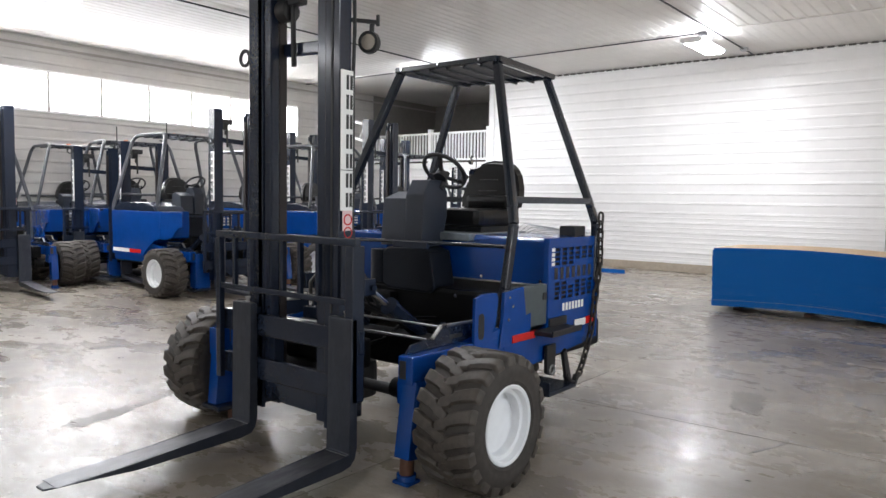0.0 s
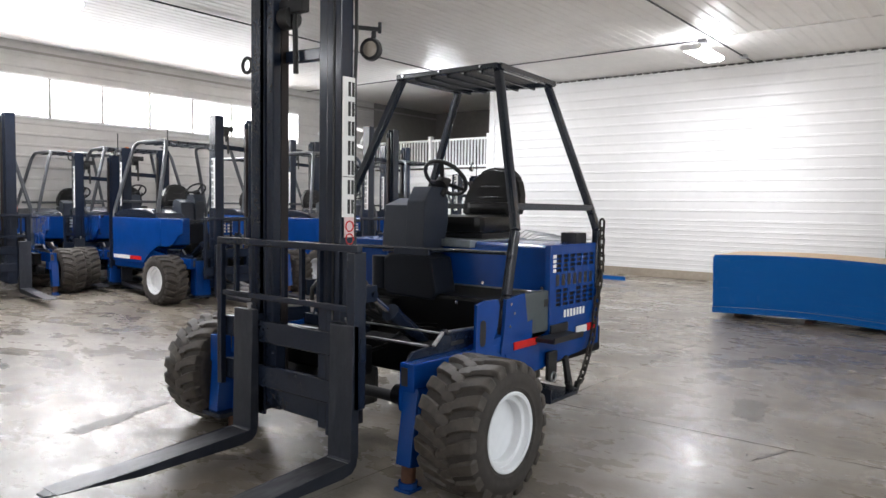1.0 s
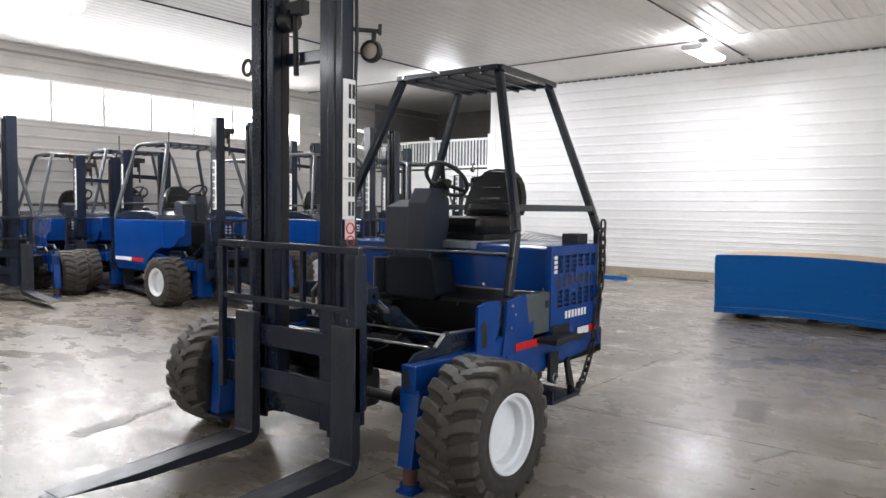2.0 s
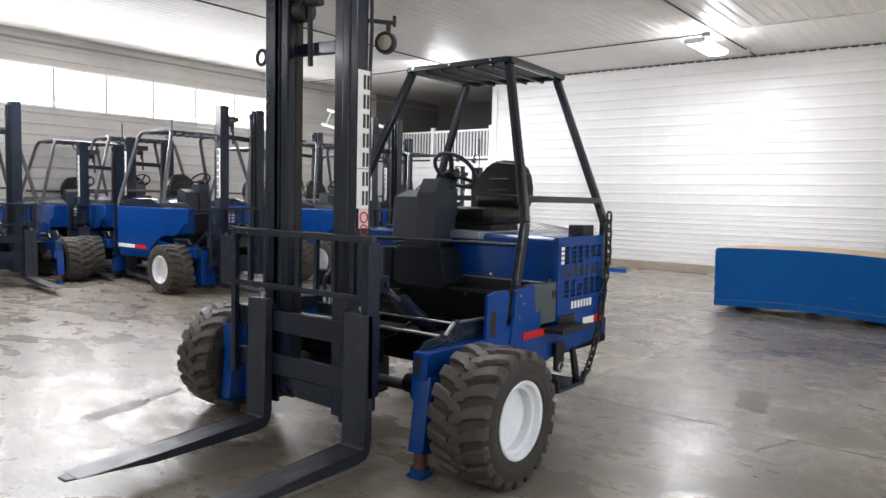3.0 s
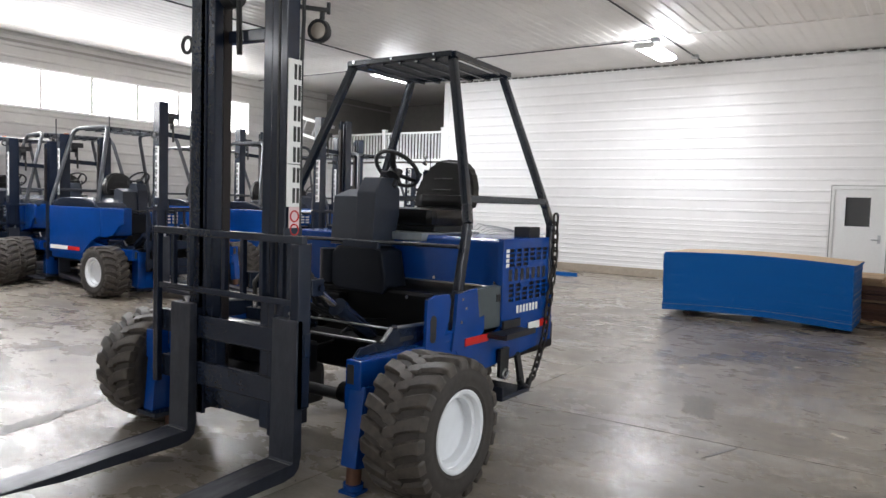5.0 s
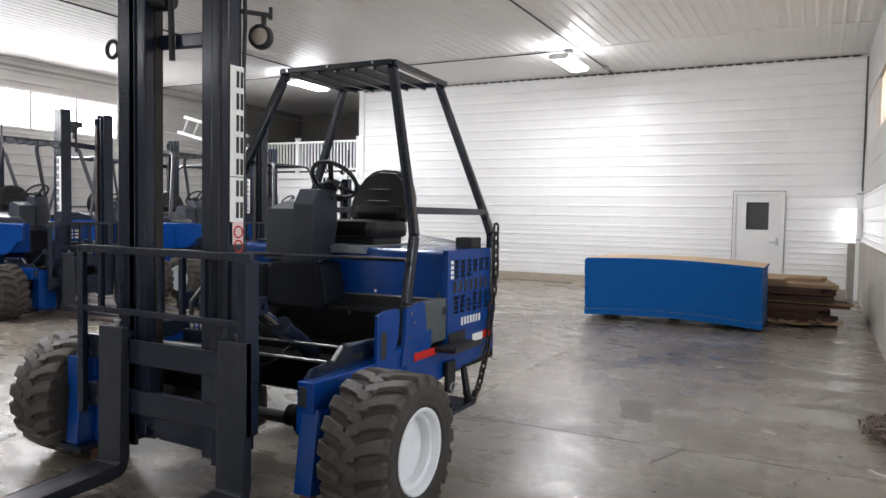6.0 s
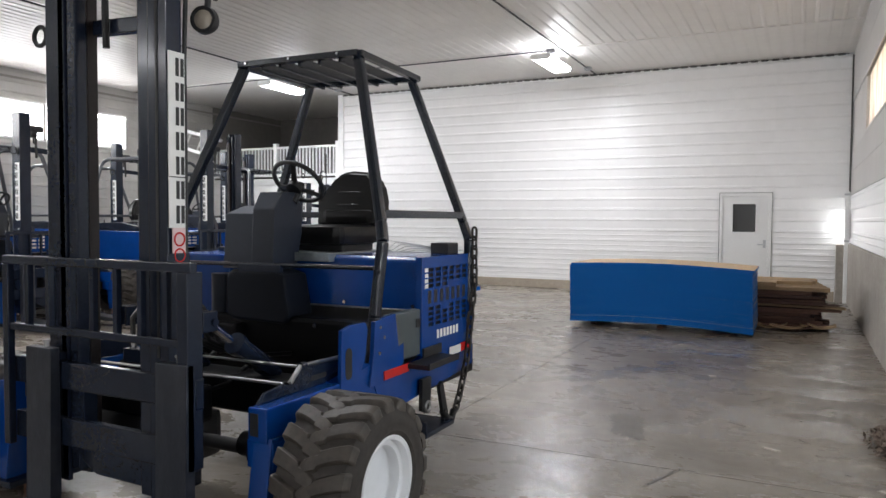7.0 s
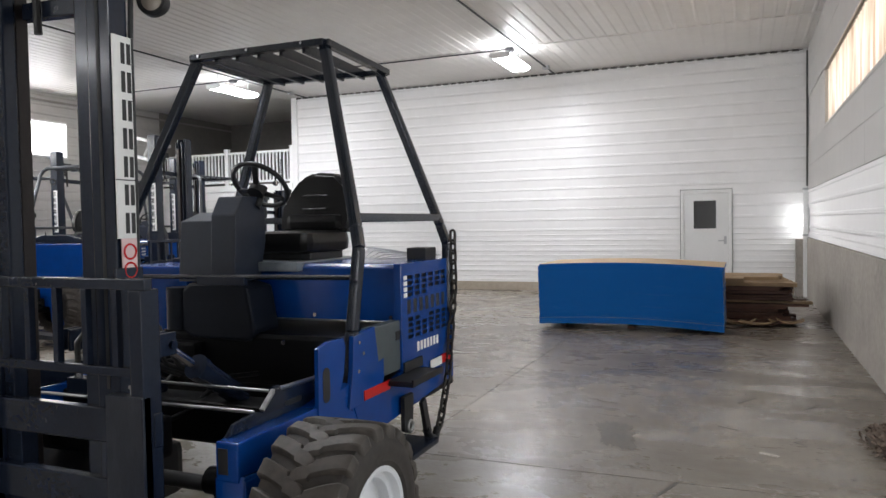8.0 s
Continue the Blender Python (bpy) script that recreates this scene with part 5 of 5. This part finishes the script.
    fence = one("load_fence", GREY, lambda bm: box(bm, -0.485, 0.755, -0.475, -0.435, 1.285, 1.327, 0.006), f)
    one("fence_post", GREY, lambda bm: box(bm, -0.485, -0.440, -0.475, -0.44, 0.40, 1.285, 0.005), fence)
    one("fence_post", GREY, lambda bm: box(bm, 0.675, 0.735, -0.475, -0.385, 0.44, 1.285, 0.005), fence)
    one("fence_rail", GREY, lambda bm: box(bm, -0.440, 0.675, -0.470, -0.44, 0.965, 1.0, 0.005), fence)
    for k in range(7):
        xb = -0.309 + 0.1515 * k
        one("fence_bar", GREY, lambda bm: box(bm, xb - 0.014, xb + 0.014, -0.469, -0.441, 1.0, 1.285, 0.003), fence)
    for xa in (-0.295, 0.56):
        fk = one("fork", FORKM, lambda bm: [prism(bm, [(-0.435, 0.90), (-0.485, 0.90), (-0.4876, 0.171), (-0.493, 0.1662), (-1.20, 0.125), (-1.56, 0.112), (-1.66, 0.108), (-1.665, 0.098), (-1.20, 0.085), (-0.55, 0.095), (-0.48, 0.105), (-0.445, 0.14), (-0.435, 0.20)], "x", xa, xa + 0.175, 0.006), taper(bm, xa + 0.0875)], f)
        one("fork_pin", WORN, lambda bm: [rod(bm, [(xa + 0.11, -0.455, 0.90), (xa + 0.11, -0.455, 0.925)], 0.012, 10), rod(bm, [(xa + 0.11, -0.455, 0.925), (xa + 0.11, -0.455, 0.935)], 0.018, 10)], fk)
        one("scraped_face", SCRAPED, lambda bm: prism(bm, [(-0.515, 0.1640), (-0.515, 0.1655), (-1.20, 0.1264), (-1.56, 0.1134), (-1.615, 0.1117), (-1.615, 0.1095), (-1.56, 0.1118), (-1.20, 0.1248)], "x", xa + 0.008, xa + 0.167), fk, "scraped bare top of the blade")
        # the heel crease's highlight, painted as a thin bright strip
        one("heel_line", WORN, lambda bm: box(bm, xa + 0.004, xa + 0.171, -0.5035, -0.4975, 0.1655, 0.1685, 0.001), fk, "bright strip painting the highlight along the heel")
        one("fork_hook", GREY, lambda bm: box(bm, xa + 0.02, xa + 0.155, -0.44, -0.37, 0.83, 0.87, 0.005), fk)
    if not main:
        moved = ("mast_", "sheave", "hose_drop", "work_lamp", "lamp_bracket", "warning", "tilt", "carriage", "load_fence", "fork")
        for o in f.children:
            if o.name.startswith(moved):
                o.location.x -= 0.28
    return f


main_lift = forklift(True)
main_lift.matrix_world = pose(-3.57, 3.6, 0)
parked = forklift(False)
tagged(parked, "parked blue truck-mounted forklift beside the window wall")
parked.matrix_world = pose(-10.15, 7.62, 0, 0, 0, 90)
MAST_PARTS = ("mast_", "sheave", "hose_drop", "work_lamp", "lamp_bracket", "warning", "tilt", "carriage", "load_fence", "fork")


def reset_mast(lift, shift, height):
    """Sets a parked machine's mast to one side and to its own height."""
    for o in lift.children:
        if o.name.startswith(MAST_PARTS):
            o.location.x += shift
        if o.name.startswith("mast_rail"):
            o.scale.z = height
        elif o.name.startswith(("mast_crossbar", "sheave", "hose_drop")) and height < 1:
            o.location.z -= (1 - height) * 2.8


behind = copy_thing(parked, pose(-12.6, 7.65, 0, 0, 0, 79))
reset_mast(behind, -0.17, 0.86)
tight = copy_thing(parked, pose(-13.7, 7.2, 0, 0, 0, 85) @ Matrix.Scale(0.97, 4))
tagged(tight, "parked blue truck-mounted forklift crowded against the window wall")
reset_mast(tight, -0.10, 0.86)
for lift in (behind, tight):
    for i in range(2):
        for j in range(4):
            one("vent_slot", WHITE, lambda bm: box(bm, -1.006, -1.0, 1.58 + 0.17 * i, 1.70 + 0.17 * i, 1.03 + 0.06 * j, 1.065 + 0.06 * j, 0.001), lift)
    one("side_cover", PLATE, lambda bm: box(bm, -1.012, -1.0, 1.15, 1.95, 0.74, 0.99, 0.004), lift, "grey-green side cover")
for px_, py_, rz, high in ((-12.75, 11.15, 90, 1.02), (-9.9, 10.6, 90, 1.04), (-10.0, 13.45, 90, 0.78), (-12.2, 13.6, 84, 1.03)):
    reset_mast(copy_thing(parked, pose(px_, py_, 0, 0, 0, rz)), 0, high)
angled = copy_thing(parked, pose(-12.73, 4.86, 0, 0, 0, 85))
tagged(angled, "parked blue truck-mounted forklift standing askew in the row")
reset_mast(angled, 0.06, 1.0)
reset_mast(parked, -0.10, 1.0)


# ---- loose things ----
random.seed(5)
# stack of painted sheets on bunks, arched a little
stack = thing("panel_stack", -2.30, 11.72, 0, "stack of plywood sheets with blue painted edges", "panel stack")
for xb in (-0.95, 0.0, 0.95):
    boxpart("bunk", WOOD, stack, (xb - 0.045, xb + 0.045, -0.34, 0.55, 0.0, 0.038), 0.004)
NS, TH = 30, 0.0280


def sheet_board(k):
    out = 0.025 if k < 3 else 0.0
    dx, dy = random.uniform(-0.004, 0.004), random.uniform(-0.002, 0.002)
    if k == NS - 1:
        dx = 0.02
    bm = bmesh.new()
    nx = 12
    rings = []
    for i in range(nx + 1):
        u = i / nx
        x = -1.22 + 2.44 * u + dx - (0.02 * (k / NS))
        lift = 0.050 * math.sin(math.pi * u) * (1 - 0.2 * k / NS) + 0.030 * (1 - u)
        z0 = 0.040 + k * TH + lift
        ring = [bm.verts.new((x, y, z)) for y, z in ((-0.61 - out + dy, z0), (-0.61 - out + dy, z0 + TH - 0.0006), (0.61 + dy, z0 + TH - 0.0006), (0.61 + dy, z0))]
        rings.append(ring)
    for a, b in zip(rings, rings[1:]):
        for i in range(4):
            f = bm.faces.new((a[i], b[i], b[(i + 1) % 4], a[(i + 1) % 4]))
            f.material_index = 1 if i == 1 else 0
    bm.faces.new(rings[0])
    bm.faces.new(rings[-1][::-1])
    ob = part("painted_sheet", bm, STACKB, stack, smooth=False)
    ob.data.materials.append(PLY)


for k in range(NS):
    sheet_board(k)

# lumber pile by the pier
lumber = thing("lumber_pile", -0.6, 12.9, 0, "untidy pile of weathered boards beside the panel stack", "lumber pile")
z = 0.02
for layer in range(13):
    th = random.choice((0.030, 0.038, 0.045, 0.055))
    y = -0.55
    back = random.uniform(0.24, 0.46)
    while y < 0.5:
        w = random.uniform(0.16, 0.27)
        x1 = back + random.uniform(-0.10, 0.05)
        if layer in (5, 6) and y < -0.3:
            x1 = 0.60 + random.uniform(-0.05, 0.06)
        if layer == 12 and y < -0.2:
            x1 = -0.25
        x0 = random.uniform(-1.3, -0.9) if layer < 11 else -0.62
        bm = bmesh.new()
        box(bm, x0, x1, -w / 2, w / 2, 0, th, 0.003)
        ob = part("board", bm, WOODL if layer in (11, 12) or random.random() < 0.05 else WOOD, lumber)
        ob.matrix_local = pose(0, y + w / 2 + random.uniform(-0.06, 0.04), z, 0, random.uniform(-0.8, 0.8), random.uniform(-2.5, 2.5))
        y += w + random.uniform(0.005, 0.03)
    z += th + random.choice((0.001, 0.004, 0.016))
for k, (x0, x1, yy, bend) in enumerate(((-0.46, -0.02, -0.70, 0.07), (-0.34, 0.20, -0.78, 0.05), (-0.02, 0.42, -0.68, 0.04), (-0.12, 0.30, -0.90, 0.03), (0.10, 0.44, -0.80, 0.05))):
    bm = bmesh.new()
    rings = []
    for i in range(9):
        u = i / 8
        zz = 0.004 + bend * (2 * u - 1) ** 2 * 1.0 + 0.012 * k
        rings.append([bm.verts.new((x0 + (x1 - x0) * u, yy + a, zz + b)) for a, b in ((-0.07, 0), (0.07, 0.004), (0.07, 0.020), (-0.07, 0.016))])
    for a, b in zip(rings, rings[1:]):
        for i in range(4):
            bm.faces.new((a[i], b[i], b[(i + 1) % 4], a[(i + 1) % 4]))
    bm.faces.new(rings[0])
    bm.faces.new(rings[-1][::-1])
    part("warped_board", bm, WOODL if k != 1 else WOOD, lumber, "warped offcut").rotation_euler = (0, 0, radians((-6, 3, 8, -12, 5)[k]))

# sweepings by the overhead door
heap = thing("litter_heap", 0.10, 6.56, 0, "heap of brown sweepings against the wall base", "litter heap")
bm = bmesh.new()
bmesh.ops.create_icosphere(bm, subdivisions=4, radius=1.0)
for v in bm.verts:
    nn = noise.noise(v.co * 3.0) * 0.34 + noise.noise(v.co * 9.0) * 0.26
    v.co = Vector((v.co.x * 0.165 * (1 + nn), v.co.y * 0.36 * (1 + nn), max(0.0, 0.035 + v.co.z * 0.06 * (1 + nn))))
part("matted_litter", bm, STRAW, heap)
bm = bmesh.new()
for k in range(620):
    a, rr = random.uniform(0, 6.28), random.random() ** 0.6
    c = Vector((0.24 * rr * math.cos(a), 0.50 * rr * math.sin(a), 0.010 + 0.10 * max(0, 1 - rr) + random.uniform(0, 0.025)))
    if c.x > 0.13:
        c.x = 0.13
    q = Euler((random.uniform(-1, 1), random.uniform(-1, 1), random.uniform(0, 6.28))).to_matrix()
    L, w = random.uniform(0.01, 0.04), random.uniform(0.004, 0.014)
    vs = [bm.verts.new(c + q @ Vector(p)) for p in ((-L, 0, 0), (0, -w, 0.003), (L, 0, 0), (0, w, 0.004))]
    bm.faces.new(vs)
ob = part("dead_leaves", bm, STRAW, heap)
tagged(ob, kind="stuff")
stick = thing("broken_broomstick", 0.17, 6.95, 0, "short brown stick leaning on the concrete base", "stick")
one("stick_shaft", WOOD, lambda bm: rod(bm, [(0, 0, 0), (0.005, 0.01, 0.15), (0.0, 0.015, 0.30)], 0.012, 8), stick)
one("stick_tip", BLACK, lambda bm: rod(bm, [(0.0, 0.015, 0.30), (0.0, 0.016, 0.335)], 0.013, 8), stick, "dark burnt tip")
for k, (fx, fy, r) in enumerate(((0.19, 6.72, 0.055), (0.20, 6.58, 0.065), (0.205, 6.44, 0.06))):
    bm = bmesh.new()
    bmesh.ops.create_icosphere(bm, subdivisions=3, radius=r)
    for v in bm.verts:
        v.co *= 1 + 0.45 * noise.noise(v.co * 40 + Vector((k * 7, 0, 0)))
        v.co.z *= 0.8
    low = min(v.co.z for v in bm.verts)
    for v in bm.verts:
        v.co.z -= low
    ob = tagged(new("foil_wad", finish("foil_wad", bm, SCRAP, False)), "crumpled silvery foil wad by the wall", "foil", "foil wads")
    ob.location = (fx, fy, 0.0 if k else 0.0)
bracket = thing("floor_stop", 0.19, 6.16, 0, "small dark steel floor stop", "door stop")
one("stop_post", TRACK, lambda bm: box(bm, -0.02, 0.03, -0.03, 0.03, 0, 0.12, 0.004), bracket)
one("stop_foot", TRACK, lambda bm: box(bm, -0.10, 0.04, -0.02, 0.02, 0, 0.02, 0.003), bracket)


# repaired and stained places in the floor
def floor_patch(cx, cy, w, d, turn, material, label):
    bm = bmesh.new()
    pts = []
    for k in range(96):
        a = 2 * math.pi * k / 96
        c, s = math.cos(a), math.sin(a)
        sc = 1 / max(abs(c), abs(s)) * (1 + 0.30 * noise.noise(Vector((cx * 3 + c * 2, cy + s * 2, 0))) + 0.22 * noise.noise(Vector((cx + c * 7, cy * 3 + s * 7, 4))) + 0.30 * noise.noise(Vector((cx * 5 + c * 19, cy + s * 19, 8))))
        pts.append((c * sc * w / 2, s * sc * d / 2))
    prism(bm, pts, "z", 0.0, 0.0012)
    ob = tagged(new("floor_patch", finish("floor_patch", bm, material, False)), label, "floor patch", kind="structure")
    ob.matrix_world = pose(cx, cy, 0.0002, 0, 0, turn)


DAMP = mat("dark_floor_stain", (0.155, 0.138, 0.119), 0.5, grain=0.5, scale=30, stain=0.5, stain_scale=6)
DAMP.node_tree.nodes["Principled BSDF"].inputs["Specular IOR Level"].default_value = 0.35
floor_patch(-1.68, 6.30, 0.22, 0.56, 14, DAMP, "dark rubbed patch on the concrete floor")
for cx, cy, w_, d_, a in ((-5.02, 2.86, 0.16, 0.46, 12), (-5.14, 3.30, 0.07, 0.34, 18), (-6.50, 2.86, 0.14, 0.22, 30), (-7.24, 4.05, 0.10, 0.34, -20)):
    floor_patch(cx, cy, w_, d_, a, DAMP, "dark rubbed patch on the concrete floor")
for cx, cy, L, a in ((-0.82, 7.6, 0.22, 60), (-0.36, 7.5, 0.25, 62), (-1.26, 5.28, 0.34, 70), (-0.95, 6.7, 0.12, -30), (-0.5, 6.45, 0.10, -50), (-2.2, 9.4, 0.3, 20), (-1.9, 7.2, 0.16, -20)):
    floor_patch(cx, cy, 0.02, L, a - 90, DAMP, "dark scuff mark on the concrete floor")
for cx, cy, L, a in ((-0.70, 6.15, 0.12, 150), (-0.06, 5.57, 0.16, 140), (-1.30, 8.4, 0.06, 20), (-2.2, 7.6, 0.05, 70)):
    bm = bmesh.new()
    box(bm, -L / 2, L / 2, -0.013, 0.013, 0, 0.007, 0.002)
    ob = tagged(new("wood_chip", finish("wood_chip", bm, SPLINT)), "pale wood splinter lying on the floor", "wood chip", "floor debris")
    ob.matrix_world = pose(cx, cy, 0, 0, 0, a)

# grit strewn over the floor
bm = bmesh.new()
for k in range(160):
    c = Vector((random.uniform(-9.5, 0.1), random.uniform(2.0, 13.0), 0.0))
    L, w_ = random.uniform(0.006, 0.022), random.uniform(0.004, 0.010)
    q = Euler((0, 0, random.uniform(0, 6.28))).to_matrix()
    low = [bm.verts.new(c + q @ Vector((px_, py_, 0.0006))) for px_, py_ in ((-L, -w_ * 0.4), (L * 0.3, -w_), (L, w_ * 0.3), (-L * 0.4, w_))]
    top = bm.verts.new(c + Vector((0, 0, random.uniform(0.004, 0.008))))
    for i in range(4):
        bm.faces.new((low[i], low[(i + 1) % 4], top))
tagged(new("floor_grit", finish("floor_grit", bm, TRACK, False)), "dark grit and crumbs scattered on the concrete", "grit", kind="stuff")

# blue bar on the floor near the far wall
bb = thing("blue_bar", -7.45, 15.25, 0, "short blue steel bar lying on the floor", "steel bar")
one("bar_body", STACKB, lambda bm: prism(bm, [(-0.035, 0.0), (0.035, 0.0), (0.035, 0.012), (0.010, 0.018), (0.010, 0.085), (-0.010, 0.085), (-0.010, 0.018), (-0.035, 0.012)], "x", -0.55, 0.72), bb)

# white plastic pipes leaning on the far wall behind the machines
random.seed(11)
for k in range(9):
    px_ = -13.9 + 0.27 * k + random.uniform(-0.08, 0.08)
    lean, rise, rr = random.uniform(-0.75, 0.55), random.uniform(1.35, 2.0), random.choice((0.022, 0.03, 0.038))
    foot = random.uniform(15.75, 16.05)
    pp = thing("plastic_pipe", px_, foot, 0, "white plastic pipe leaning on the ribbed wall", "pipe", "leaning pipes")
    one("pipe_tube", VINYL, lambda bm: rod(bm, [(0, 0, 0.012), (lean * 0.5, (16.58 - rr - foot) * 0.5, rise * 0.5), (lean, 16.58 - rr - foot, rise)], rr, 10), pp)

# aluminium ladder laid across a cage
lad = thing("ladder", -10.5, 10.6, 2.56, "aluminium ladder resting across a parked forklift's cage", "ladder")
LA, LB = Vector((-0.85, 0.0, 0.42)), Vector((0.75, 0.0, 0.0))
for s in (-0.15, 0.15):
    one("ladder_rail", ALU, lambda bm: bar(bm, LA + Vector((0, s * 0.5, 0.17 + s)), LB + Vector((0, s * 0.5, 0.17 + s)), 0.07, 0.055, (0, 0, 1), 0.006), lad)
for k in range(6):
    c = LA.lerp(LB, (k + 0.4) / 6)
    one("rung", ALU, lambda bm: rod(bm, [c + Vector((0, -0.075, 0.02)), c + Vector((0, 0.075, 0.32))], 0.018, 8), lad)
